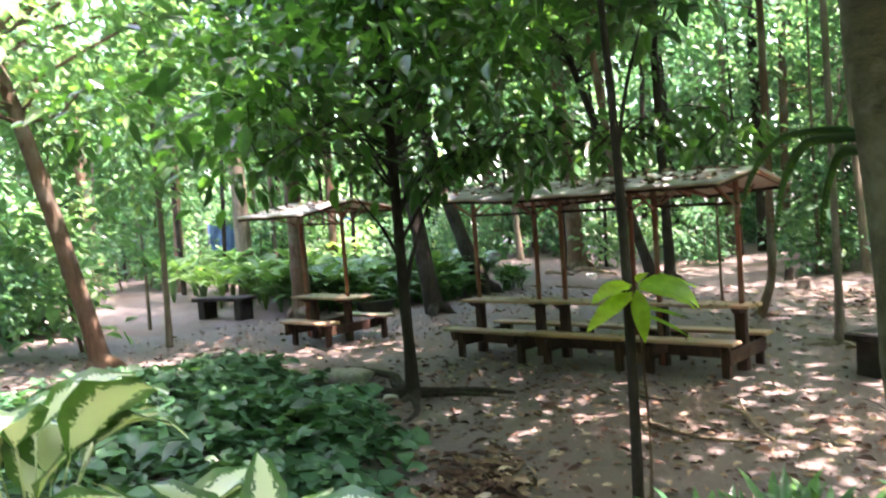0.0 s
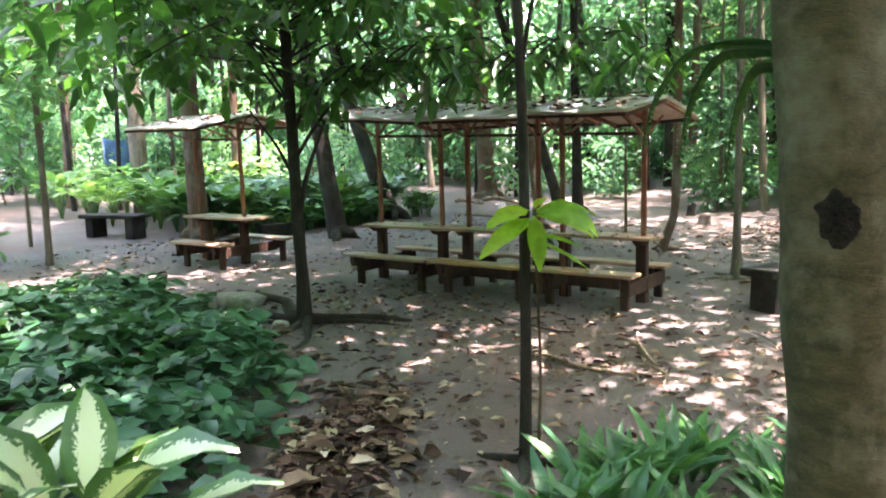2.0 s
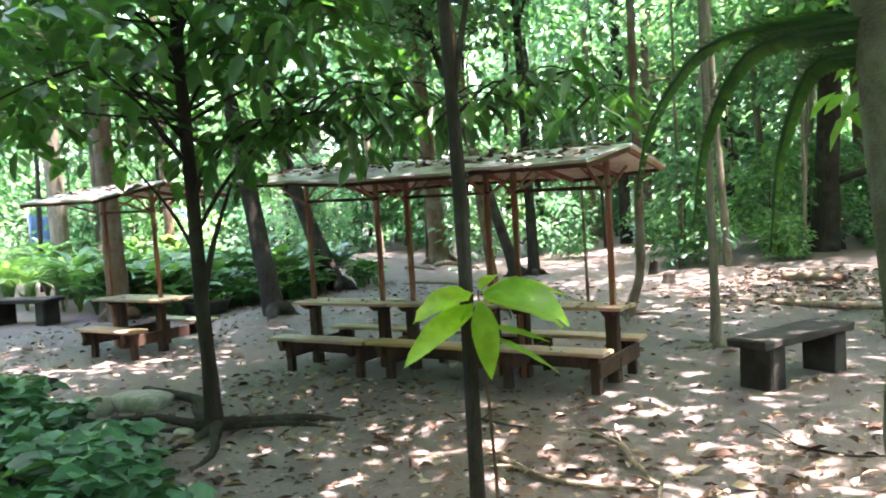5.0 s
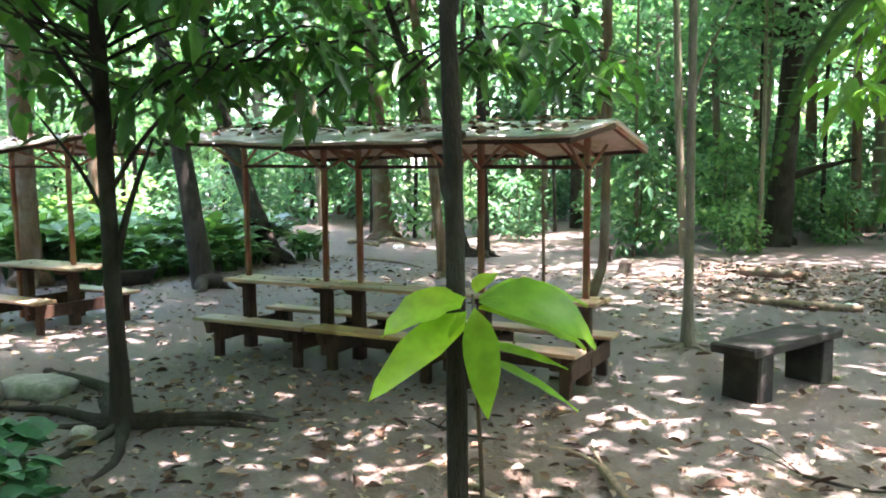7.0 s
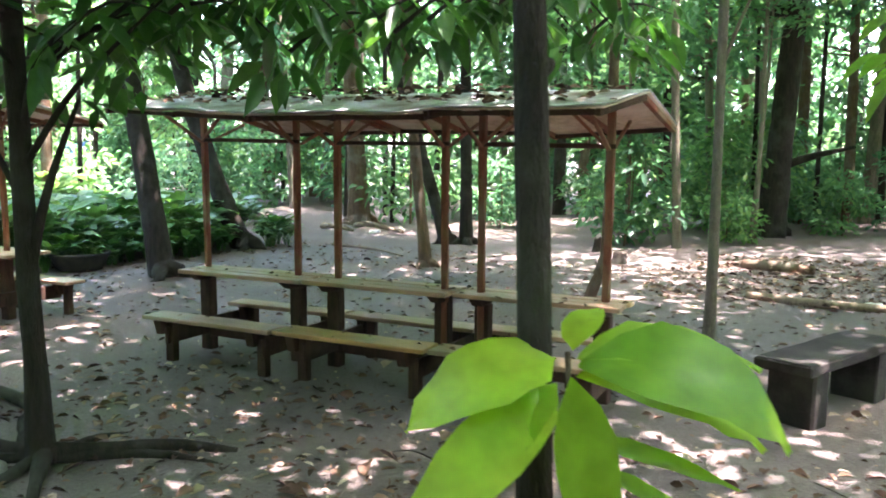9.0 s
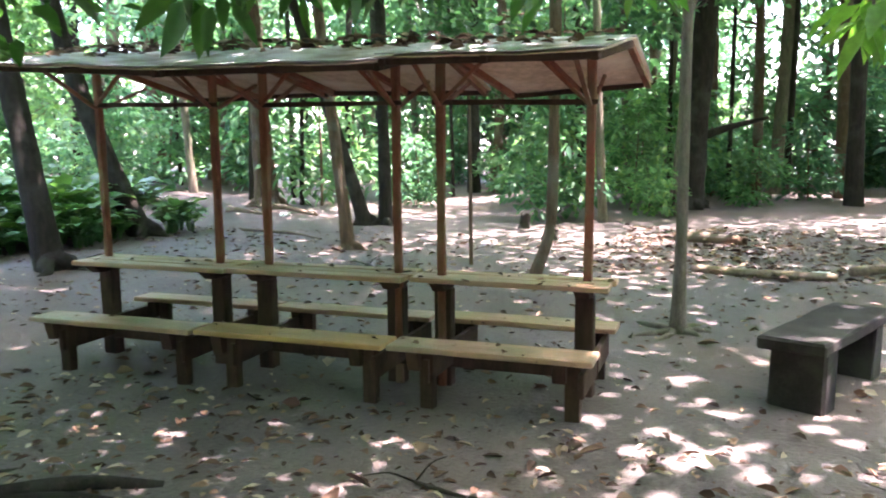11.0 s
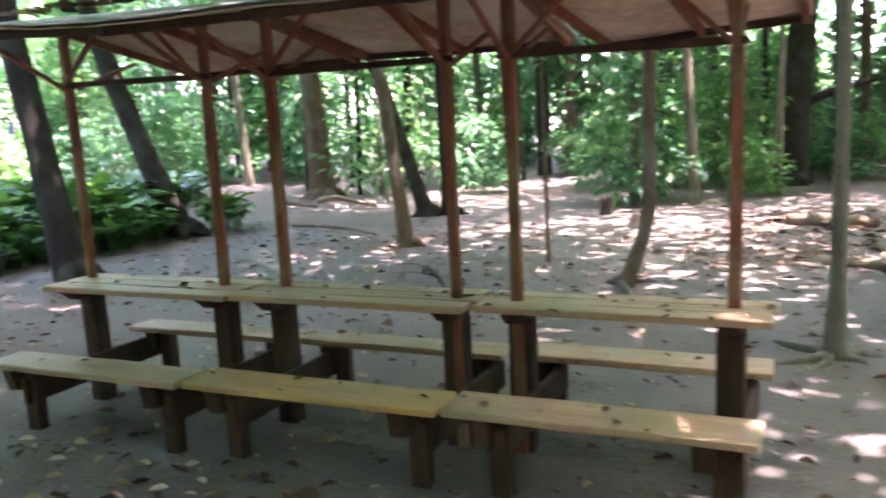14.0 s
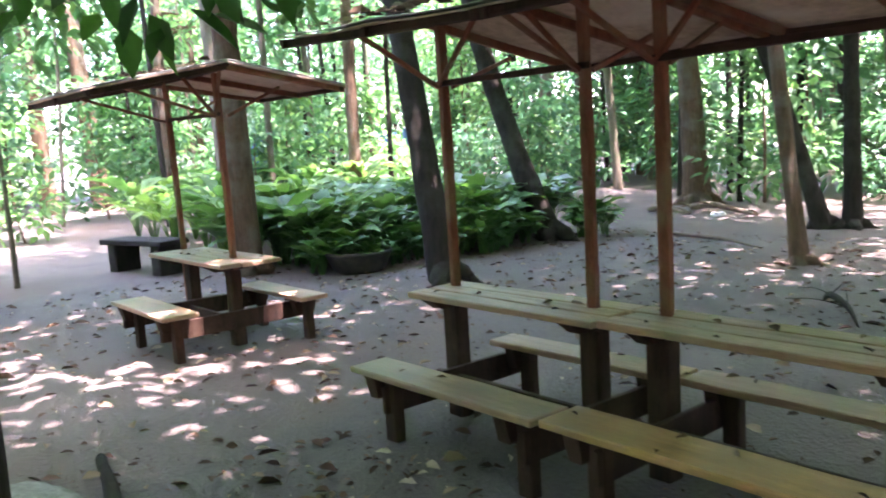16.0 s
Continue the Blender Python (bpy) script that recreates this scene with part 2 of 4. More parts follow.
def board(p0, p1, w, h, bevel=0.006, wear=0.003, up=(0, 0, 1), cuts=0):
    """A timber from p0 to p1, w wide and h high, with eased, slightly uneven edges."""
    p0, p1 = Vector(p0), Vector(p1)
    ax = (p1 - p0).normalized()
    side = ax.cross(Vector(up))
    side = Vector((1, 0, 0)) if side.length < 1e-4 else side.normalized()
    top = side.cross(ax)
    bm = bmesh.new()
    bmesh.ops.create_cube(bm, size=1)
    if cuts:
        es = [e for e in bm.edges if abs((e.verts[0].co - e.verts[1].co).x) > 0.5]
        bmesh.ops.subdivide_edges(bm, edges=es, cuts=cuts)
    bmesh.ops.bevel(bm, geom=[e for e in bm.edges if e.calc_face_angle(0) > 0.5], offset=0.001, segments=1, affect="EDGES")
    ln = (p1 - p0).length
    for v in bm.verts:
        c = v.co
        s = lambda q, size: (math.copysign(0.5 * size - (bevel if abs(q) < 0.4995 else 0), q)) if abs(q) > 0.45 else q * size
        x, y, z = s(c.x, ln), s(c.y, w), s(c.z, h)
        j = Vector((random.uniform(-1, 1), random.uniform(-1, 1), random.uniform(-1, 1))) * wear
        v.co = (p0 + p1) / 2 + ax * x + side * y + top * z + j
    return bm


def spline(pts, n):
    """Catmull-Rom points through pts, n per span."""
    P = [Vector(p) for p in pts]
    P = [P[0] * 2 - P[1]] + P + [P[-1] * 2 - P[-2]]
    out = []
    for i in range(1, len(P) - 2):
        for k in range(n):
            t = k / n
            out.append(0.5 * ((2 * P[i]) + (P[i + 1] - P[i - 1]) * t + (2 * P[i - 1] - 5 * P[i] + 4 * P[i + 1] - P[i + 2]) * t * t + (3 * P[i] - P[i - 1] - 3 * P[i + 1] + P[i + 2]) * t ** 3))
    out.append(P[-2])
    return out


def tube_data(pts, radii, sides=9, rough=0.0, n=4):
    """A swept tube of varying radius: vertices and faces."""
    path = spline(pts, n)
    m = len(path)
    rr = np.interp(np.linspace(0, 1, m), np.linspace(0, 1, len(radii)), radii)
    verts, faces = [], []
    ref = Vector((0.3, 1, 0.1)).normalized()
    for i, p in enumerate(path):
        ax = (path[min(i + 1, m - 1)] - path[max(i - 1, 0)]).normalized()
        a = ax.cross(ref).normalized()
        b = ax.cross(a)
        for k in range(sides):
            th = 2 * math.pi * k / sides
            d = a * math.cos(th) + b * math.sin(th)
            r = rr[i] * (1 + rough * noise.noise(p * 2.3 + d * 1.7) + rough * 0.5 * noise.noise(p * 7 + d * 3))
            verts.append(p + d * r)
    for i in range(m - 1):
        for k in range(sides):
            k2 = (k + 1) % sides
            faces.append((i * sides + k, i * sides + k2, (i + 1) * sides + k2, (i + 1) * sides + k))
    faces.append(tuple(range(sides))[::-1])
    faces.append(tuple((m - 1) * sides + k for k in range(sides)))
    return verts, faces


def join_data(chunks):
    V, F = [], []
    for v, f in chunks:
        o = len(V)
        V += list(v)
        F += [tuple(i + o for i in q) for q in f]
    return V, F


def unit(a):
    return a / np.maximum(np.linalg.norm(a, axis=1, keepdims=True), 1e-6)


def leaves_data(P, D, L, W, droop=0.25, fold=0.2, r=rng):
    """Many leaf blades: two folded faces each, that bend down towards the tip. P base, D direction, L length, W width."""
    n = len(P)
    D = unit(D)
    S = unit(np.cross(D, np.tile([0, 0, 1.0], (n, 1))) + r.normal(0, 0.35, (n, 3)))
    S = unit(S - D * np.sum(S * D, axis=1, keepdims=True))
    N = np.cross(S, D)
    L, W = L[:, None], W[:, None]
    dz = np.array([[0, 0, -1.0]])
    up = N * (fold * W)
    v = np.stack([P, P + D * L * 0.33 + S * W * 0.48 + up + dz * L * droop * 0.1, P + D * L * 0.68 + S * W * 0.36 + up + dz * L * droop * 0.45,
                  P + D * L + dz * L * droop, P + D * L * 0.68 - S * W * 0.36 + up + dz * L * droop * 0.45, P + D * L * 0.33 - S * W * 0.48 + up + dz * L * droop * 0.1], axis=1)
    base = (np.arange(n) * 6)[:, None]
    f = np.concatenate([base + np.array([[0, 1, 2, 3]]), base + np.array([[0, 3, 4, 5]])])
    return v.reshape(-1, 3), f


def fast_mesh(name, V, F, material, parent):
    """A mesh of quads from arrays."""
    me = bpy.data.meshes.new(name)
    V = np.asarray(V, dtype=np.float32)
    F = np.asarray(F, dtype=np.int32)
    me.vertices.add(len(V))
    me.vertices.foreach_set("co", V.ravel())
    me.loops.add(F.size)
    me.loops.foreach_set("vertex_index", F.ravel())
    me.polygons.add(len(F))
    me.polygons.foreach_set("loop_start", np.arange(0, F.size, 4, dtype=np.int32))
    me.update(calc_edges=True)
    return finish(name, me, material, parent)


def clumps(r, centres, radius, per, size, flat=0.6):
    """Leaf bases in loose tufts round the centres, with outward directions."""
    P, D = [], []
    for c in centres:
        d = unit(r.normal(0, 1, (per, 3)))
        q = d * (radius * r.random((per, 1)) ** 0.5) * np.array([1, 1, flat])
        P.append(q + c)
        D.append(d * np.array([1, 1, 0.5]) + r.normal(0, 0.4, (per, 3)) + np.array([0, 0, -0.15]))
    P, D = np.concatenate(P), np.concatenate(D)
    L = size * r.uniform(0.65, 1.25, len(P))
    return P, D, L


def ground_height(x, y):
    s = y - 0.35 * x
    rise = 0.1 * max(0.0, 4.2 - s)
    rise = rise if rise < 0.42 else 0.42 + 0.03 * math.atan((rise - 0.42) / 0.03)
    far = max(0.0, math.hypot(x + 4, y - 8) - 13)
    lump = 0.025 * noise.noise(Vector((x * 0.6, y * 0.6, 0))) + 0.012 * noise.noise(Vector((x * 2.1, y * 2.1, 3)))
    return rise + lump + min(far * 0.012, 0.5) + (0.12 * noise.noise(Vector((x * 0.2, y * 0.2, 7))) if far > 0 else 0) * min(far / 5, 1)


# ---- ground ----
def axis_steps(lo, hi, step, growth, reach):
    mid = list(np.arange(lo, hi + step / 2, step))
    a, b, s = [lo], [hi], step
    while b[-1] < reach:
        s *= growth
        a.append(a[-1] - s)
        b.append(b[-1] + s)
    return a[:0:-1] + mid + b[1:]


gx, gy = axis_steps(-13, 3, 0.14, 1.25, 1500), axis_steps(-1, 17, 0.14, 1.25, 1500)
GV = [(x, y, ground_height(x, y) if abs(x) < 120 and abs(y) < 120 else 0.5) for y in gy for x in gx]
nx = len(gx)
GF = [(j * nx + i, j * nx + i + 1, (j + 1) * nx + i + 1, (j + 1) * nx + i) for j in range(len(gy) - 1) for i in range(nx - 1)]
tagged(mesh_part("ground", GV, GF, DIRT, None, smooth=True), "bare trodden grey-brown forest dirt with scattered dead leaves", "ground", kind="structure")


# ---- picnic tables under canopies ----
def picnic_table(name, label, tx, ty, near, far, legs, plank, seat_a, seat_b):
    """Table with its two benches on one timber base. tx, ty: tabletop's span; near, far: seats' spans (x0, x1, y0, y1); legs: the legs' x."""
    cx, cy = sum(tx) / 2, sum(ty) / 2
    root = thing(name, label, "picnic table", "picnic tables", (cx, cy, 0))
    g = lambda x, y, z: (x - cx, y - cy, z)
    n = 3
    w = (ty[1] - ty[0]) / n
    for i in range(n):
        y = ty[0] + w * (i + 0.5)
        e = [random.uniform(-0.02, 0.02) for _ in range(2)]
        part("plank", board(g(tx[0] + e[0], y, 0.738 + random.uniform(-0.003, 0.003)), g(tx[1] + e[1], y + random.uniform(-0.004, 0.004), 0.738), w - 0.007, 0.034, 0.005, 0.002, cuts=3), plank, root)
    ymid = cy + 0.03
    for lx in legs:
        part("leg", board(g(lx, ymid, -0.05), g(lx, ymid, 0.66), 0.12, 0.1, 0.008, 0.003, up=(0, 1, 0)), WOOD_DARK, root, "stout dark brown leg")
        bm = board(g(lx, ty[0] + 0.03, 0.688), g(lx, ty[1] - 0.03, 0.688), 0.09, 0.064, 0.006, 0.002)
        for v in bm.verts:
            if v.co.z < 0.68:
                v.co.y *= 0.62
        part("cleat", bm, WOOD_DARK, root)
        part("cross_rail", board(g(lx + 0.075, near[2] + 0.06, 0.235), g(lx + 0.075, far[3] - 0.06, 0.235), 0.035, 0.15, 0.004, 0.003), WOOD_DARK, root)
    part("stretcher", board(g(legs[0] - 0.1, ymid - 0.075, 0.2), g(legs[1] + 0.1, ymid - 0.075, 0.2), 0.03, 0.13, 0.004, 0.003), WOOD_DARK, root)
    for (x0, x1, y0, y1), zt, mat in ((near, 0.405, seat_a), (far, 0.385, seat_b)):
        y = (y0 + y1) / 2
        part("bench_seat", board(g(x0, y, zt - 0.019), g(x1, y + random.uniform(-0.012, 0.012), zt - 0.019), y1 - y0, 0.036, 0.006, 0.003, cuts=4), mat, root, "worn tan bench plank")
        for lx in (x0 + 0.16, x1 - 0.2):
            bm = board(g(lx, y0 + 0.015, zt - 0.1), g(lx, y1 - 0.015, zt - 0.1), 0.08, 0.125, 0.006, 0.003)
            for v in bm.verts:
                if v.co.z < zt - 0.12:
                    v.co.y = (v.co.y - (y - cy)) * 0.75 + (y - cy)
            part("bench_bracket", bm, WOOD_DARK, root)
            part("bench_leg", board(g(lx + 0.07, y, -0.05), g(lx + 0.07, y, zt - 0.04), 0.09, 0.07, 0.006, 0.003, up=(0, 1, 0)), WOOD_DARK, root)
    return root


picnic_table("picnic_table", "worn tan plank picnic table with two fixed benches", (-6.97, -5.60), (8.54, 8.98), (-6.97, -5.60, 8.12, 8.37), (-6.84, -5.52, 9.06, 9.28), (-6.82, -5.78), PLANK, PLANK, PLANK)
picnic_table("picnic_table", "yellowish plank picnic table with two fixed benches", (-5.58, -4.22), (8.57, 8.99), (-5.58, -4.20, 8.16, 8.42), (-5.50, -4.22, 9.08, 9.3), (-5.40, -4.36), PLANK, PLANK_YELLOW, PLANK)
picnic_table("picnic_table", "worn tan plank picnic table at the row's end", (-4.20, -2.89), (8.61, 9.0), (-4.18, -2.91, 8.19, 8.45), (-4.20, -2.90, 9.12, 9.36), (-4.02, -3.06), PLANK, PLANK, PLANK)
picnic_table("picnic_table", "short tan plank picnic table standing apart", (-10.75, -9.2), (8.4, 8.95), (-10.52, -9.3, 7.95, 8.25), (-10.43, -9.2, 9.1, 9.36), (-10.5, -9.62), PLANK, PLANK, PLANK)


def canopy(name, label, posts, near, far, ridge, bar):
    """Two posts with a crossbar, braces and a shallow gable roof. near, far: eave (x0, x1, y, z0, z1); ridge: (x0, x1, y, z0, z1)."""
    cx, cy = (posts[0][0] + posts[1][0]) / 2, (posts[0][1] + posts[1][1]) / 2
    root = thing(name, label, "canopy", "canopies over the tables", (cx, cy, 0))
    g = lambda x, y, z: Vector((x - cx, y - cy, z))
    rz = lambda x: ridge[3] + (ridge[4] - ridge[3]) * (x - ridge[0]) / (ridge[1] - ridge[0])
    for x, y in posts:
        lean = random.uniform(-0.015, 0.015)
        part("post", board(g(x, y, -0.1), g(x + lean, y * 0.7 + ridge[2] * 0.3, rz(x) - 0.05), 0.054, 0.05, 0.008, 0.005, up=(0, 1, 0), cuts=6), POST_RED, root, "rust-red weathered post")
    part("crossbar", board(g(posts[0][0] - 0.05, posts[0][1] - 0.04, bar[0]), g(posts[1][0] + 0.05, posts[1][1] - 0.04, bar[1]), 0.026, 0.032, 0.004, 0.003, cuts=4), WOOD_DARK, root)
    part("ridge_beam", board(g(ridge[0] + 0.03, ridge[2], ridge[3] - 0.035), g(ridge[1] - 0.03, ridge[2], ridge[4] - 0.035), 0.045, 0.05, 0.005, 0.003, cuts=3), WOOD_DARK, root)
    for (x, y), b in zip(posts, bar):
        for dx in (-0.36, 0.36):
            if ridge[0] + 0.05 < x + dx < ridge[1] - 0.05:
                part("brace", board(g(x, y - 0.05, b - 0.02), g(x + dx, ridge[2] - 0.05, rz(x + dx) - 0.06), 0.026, 0.024, 0.003, 0.002), POST_RED, root)
        for e, k in ((near, -1), (far, 1)):
            fx = (x - ridge[0]) / (ridge[1] - ridge[0])
            ez = e[3] + (e[4] - e[3]) * fx
            part("strut", board(g(x, y + k * 0.05, b - 0.02), g(x, ridge[2] + (e[2] - ridge[2]) * 0.62, rz(x) + (ez - rz(x)) * 0.62 - 0.045), 0.026, 0.024, 0.003, 0.002), POST_RED, root)
    for e, k in ((near, -1), (far, 1)):
        a0, a1 = g(ridge[0], ridge[2], ridge[3]), g(ridge[1], ridge[2], ridge[4])
        b0, b1 = g(e[0], e[2], e[3]), g(e[1], e[2], e[4])
        for f in (0.03, 0.5, 0.97):
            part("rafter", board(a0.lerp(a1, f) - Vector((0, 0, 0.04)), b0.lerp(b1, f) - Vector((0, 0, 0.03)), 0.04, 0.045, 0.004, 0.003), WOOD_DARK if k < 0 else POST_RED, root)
        part("eave_batten", board(b0.lerp(b1, 0.01) - Vector((0, k * 0.04, 0.025)), b0.lerp(b1, 0.99) - Vector((0, k * 0.04, 0.025)), 0.035, 0.035, 0.004, 0.003, cuts=4), WOOD_DARK, root)
        nu, nv = 14, 8
        for nm, mat, lift in (("roof_sheet", SHEET, 0.012), ("roof_lining", LINING, -0.006)):
            V, F = [], []
            for layer in (0.0, 0.006):
                for j in range(nv + 1):
                    for i in range(nu + 1):
                        u, v = i / nu, j / nv
                        p = a0.lerp(a1, u).lerp(b0.lerp(b1, u), v)
                        sag = -0.035 * math.sin(math.pi * ((u * 2) % 1.0)) * math.sin(math.pi * v) * (1.0 if lift < 0 else 0.5)
                        wob = 0.012 * noise.noise(Vector((p.x * 3, p.y * 3, cx * 5 + k)))
                        edge = (0.014 * noise.noise(Vector((p.x * 6, cx, k)))) if j == nv else 0
                        V.append(p + Vector((0, edge, lift + layer + sag + wob * v)))
            m = (nu + 1) * (nv + 1)
            for j in range(nv):
                for i in range(nu):
                    q = (j * (nu + 1) + i, j * (nu + 1) + i + 1, (j + 1) * (nu + 1) + i + 1, (j + 1) * (nu + 1) + i)
                    F.append(tuple(x + m for x in q))
                    F.append(q[::-1])
            rim = [i for i in range(nu + 1)] + [(j + 1) * (nu + 1) - 1 for j in range(1, nv + 1)] + [nv * (nu + 1) + i for i in range(nu - 1, -1, -1)] + [j * (nu + 1) for j in range(nv - 1, 0, -1)]
            for i in range(len(rim)):
                p, q = rim[i], rim[(i + 1) % len(rim)]
                F.append((p, q, q + m, p + m))
            mesh_part(nm, V, F, mat, root, smooth=True)
    return root


canopy("canopy", "gable canopy with grey sheets and tan lining on rust-red posts", [(-6.86, 8.84), (-5.79, 8.81)], (-7.12, -5.55, 7.92, 2.19, 2.10), (-6.62, -5.3, 9.72, 2.03, 2.05), (-7.0, -5.48, 8.82, 2.33, 2.28), (1.94, 1.92))
canopy("canopy", "gable canopy with grey sheets and tan lining on rust-red posts", [(-5.41, 8.87), (-4.33, 8.77)], (-5.6, -4.05, 7.93, 2.10, 2.09), (-5.3, -3.95, 9.73, 2.06, 2.03), (-5.52, -3.98, 8.82, 2.295, 2.27), (1.91, 1.90))
canopy("canopy", "gable canopy with a sagging tan lining at the row's end", [(-4.02, 8.79), (-3.05, 8.85)], (-4.1, -2.85, 7.92, 2.11, 2.10), (-3.8, -2.76, 9.76, 2.0, 2.06), (-4.05, -2.78, 8.82, 2.28, 2.26), (1.90, 1.88))
canopy("canopy", "wide gable canopy with pale lining over the short table", [(-10.75, 8.76), (-9.6, 8.72)], (-10.9, -9.2, 7.55, 2.15, 2.13), (-10.7, -9.15, 9.68, 2.17, 2.15), (-10.85, -9.18, 8.62, 2.35, 2.34), (1.98, 1.96))


def slab_bench(at, turn, length, width, height, label):
    root = thing("concrete_bench", label, "bench", "concrete benches", at, turn)
    part("slab", board((-length / 2, 0, height - 0.04), (length / 2, 0, height - 0.04), width, 0.075, 0.012, 0.006, cuts=5), CONCRETE, root, "rough dark slab seat")
    for x in (-length * 0.34, length * 0.36):
        part("leg", board((x, -width * 0.42, (height - 0.08) / 2 - 0.04), (x, width * 0.42, (height - 0.08) / 2 - 0.04), 0.2, height, 0.014, 0.006), CONCRETE, root)
    return root


slab_bench((-1.56, 9.47, 0), 66.0, 1.38, 0.41, 0.46, "dark mossy concrete slab bench on two block legs")
slab_bench((-15.2, 9.9, 0), 15.0, 1.5, 0.5, 0.5, "far concrete slab bench on stout block legs")


# ---- trees ----
def trunk_path(base, height, lean, bend, steps=5, kink=0.0):
    """Axis of a stem: leans by (dx, dy) per metre, bows by bend midway and is kinked sideways at its foot."""
    out = []
    for i in range(steps + 1):
        t = i / steps
        b = math.sin(math.pi * t)
        out.append((base[0] + lean[0] * height * t + bend[0] * b + kink * (1 - math.exp(-(height * t / 0.5) ** 2)), base[1] + lean[1] * height * t + bend[1] * b, base[2] + height * t))
    return out


def tree(name, label, base, height, radius, bark, lean=(0, 0), bend=(0, 0), flare=1.6, crown=None, leaf=None, limbs=(), roots=0, sides=10, seed=1, group="", extra=(), root_len=0.5, high=None, kink=0.0):
    """Trunk with limbs and a crown of leaf tufts. crown: (z0, z1, spread, tufts, leaves per tuft, leaf length); high:
    an added upper crown, unseen, that casts shade.
    """
    r = np.random.default_rng(seed)
    root = thing(name, label, "tree", group, base)
    axis = trunk_path((0, 0, -0.15), height + 0.15, lean, bend, 24 if kink else 5, kink)
    taper = [radius * (np.interp(i / 40, [0, 0.4, 0.6, 0.8, 1], [1.1, 1, 0.85, 0.65, 0.35]) + (flare - 1) * math.exp(-height * i / 40 / (3 * radius + 0.15))) for i in range(41)]
    V, F = tube_data(axis, taper, sides, 0.12, 8)
    wood = [(V, F)]
    for i in range(roots):
        a = 2 * math.pi * (i + r.random() * 0.6) / roots
        ln = radius + root_len * r.uniform(0.6, 1.4)
        pts = [(0, 0, radius * 1.2), (math.cos(a) * radius * 1.6, math.sin(a) * radius * 1.6, min(0.1, radius * 0.7))]
        pts += [(math.cos(a + 0.15) * ln * 0.5, math.sin(a + 0.15) * ln * 0.5, 0.012), (math.cos(a - 0.1) * ln, math.sin(a - 0.1) * ln, -0.06)]
        v, f = tube_data(pts, [min(0.16, radius * 0.95), max(0.036, min(0.11, radius * 0.72)), max(0.03, min(0.07, radius * 0.48)), 0.012], 7, 0.15)
        mesh_part("root", v, f, bark, root, smooth=True)
    at_height = lambda z: Vector((np.interp(z, [p[2] for p in axis], [p[0] for p in axis]), np.interp(z, [p[2] for p in axis], [p[1] for p in axis]), z))
    for z, dx, dy, dz, rad in limbs:
        p = at_height(z)
        v, f = tube_data([p, p + Vector((dx * 0.4, dy * 0.4, dz * 0.5)), p + Vector((dx, dy, dz))], [rad, rad * 0.75, rad * 0.3], 7, 0.1)
        mesh_part("limb", v, f, bark, root, smooth=True)
    for storey in [c for c in (crown, high) if c]:
        z0, z1, spread, tufts, per, size = storey
        C = []
        for i in range(tufts):
            z = r.uniform(z0, z1)
            a = r.uniform(0, 2 * math.pi)
            k = math.sin(math.pi * min(1, 0.2 + 0.75 * (z - z0) / max(0.1, z1 - z0)))
            d = spread * k * r.uniform(0.25, 1.05)
            p = at_height(min(z, height))
            c = Vector((p.x + math.cos(a) * d, p.y + math.sin(a) * d, z + r.uniform(-0.2, 0.2)))
            C.append(np.array(c))
            if i % 5 > 2:
                continue
            s = at_height(max(0.3, min(height, z - 0.3 * d)))
            j = [Vector(r.uniform(-0.16, 0.16, 3)) * d for _ in range(2)]
            wood.append(tube_data([s, s.lerp(c, 0.35) + j[0] + Vector((0, 0, 0.07 * d)), s.lerp(c, 0.7) + j[1], c], [radius * 0.3, radius * 0.2, radius * 0.12, 0.004], 5, 0, 2))
        P, D, L = clumps(r, C, spread * 0.24 + size, per, size)
        if extra and storey is crown:
            for i, c in enumerate(extra):
                s = Vector(extra[i - 1]) if i % 6 else at_height(c[2] * 0.8)
                wood.append(tube_data([s, (s + Vector(c)) / 2 + Vector((0, 0, 0.14)), c], [0.015, 0.01, 0.003], 5, 0, 3))
            P2, D2, L2 = clumps(r, [np.array(c) for c in extra], 0.3, 13, size * 1.2)
            D2 = D2 * np.array([1, 1, 0.4]) + np.array([0, 0, -0.6])
            P, D, L = np.concatenate([P, P2]), np.concatenate([D, D2]), np.concatenate([L, L2])
        W = L * r.uniform(0.46, 0.7, len(L))
        if extra and storey is crown:
            W[-len(P2):] *= 0.68
        V, F = leaves_data(P, D, L, W, 0.18, 0.16, r)
        fast_mesh("crown" if storey is crown else "upper_crown", V, F, leaf, root)
    mesh_part("trunk", *join_data(wood), bark, root, smooth=True)
    return root


gh = lambda x, y: ground_height(x, y) - 0.01
at_ground = lambda x, y: (x, y, gh(x, y))

# The high crown here is out of view, added to shade the dirt nearby.
slender = tree("tree", "slender dark tree with spreading roots and a broad leafy crown", at_ground(-5.62, 6.12), 8.0, 0.055, BARK_DARK, (-0.01, 0.0), (-0.05, 0.0), 1.9, (2.5, 4.6, 2.7, 74, 52, 0.2), LEAF_DARK,
     [(1.1, 0.35, 0.1, 1.0, 0.035), (1.5, -0.6, -0.1, 0.8, 0.02), (1.7, 0.9, 0.2, 0.9, 0.022)], 6, 10, 21, extra=[(0.35 + 0.47 * (i % 6) + 0.11 * (i // 6), -0.1 + 0.38 * (i % 6) + 0.2 * (i // 6), 2.36 + 0.03 * (i % 6) + 0.42 * ((i * 0.37) % 1)) for i in range(24)], root_len=1.25, high=(6.0, 9.5, 4.6, 75, 42, 0.28))
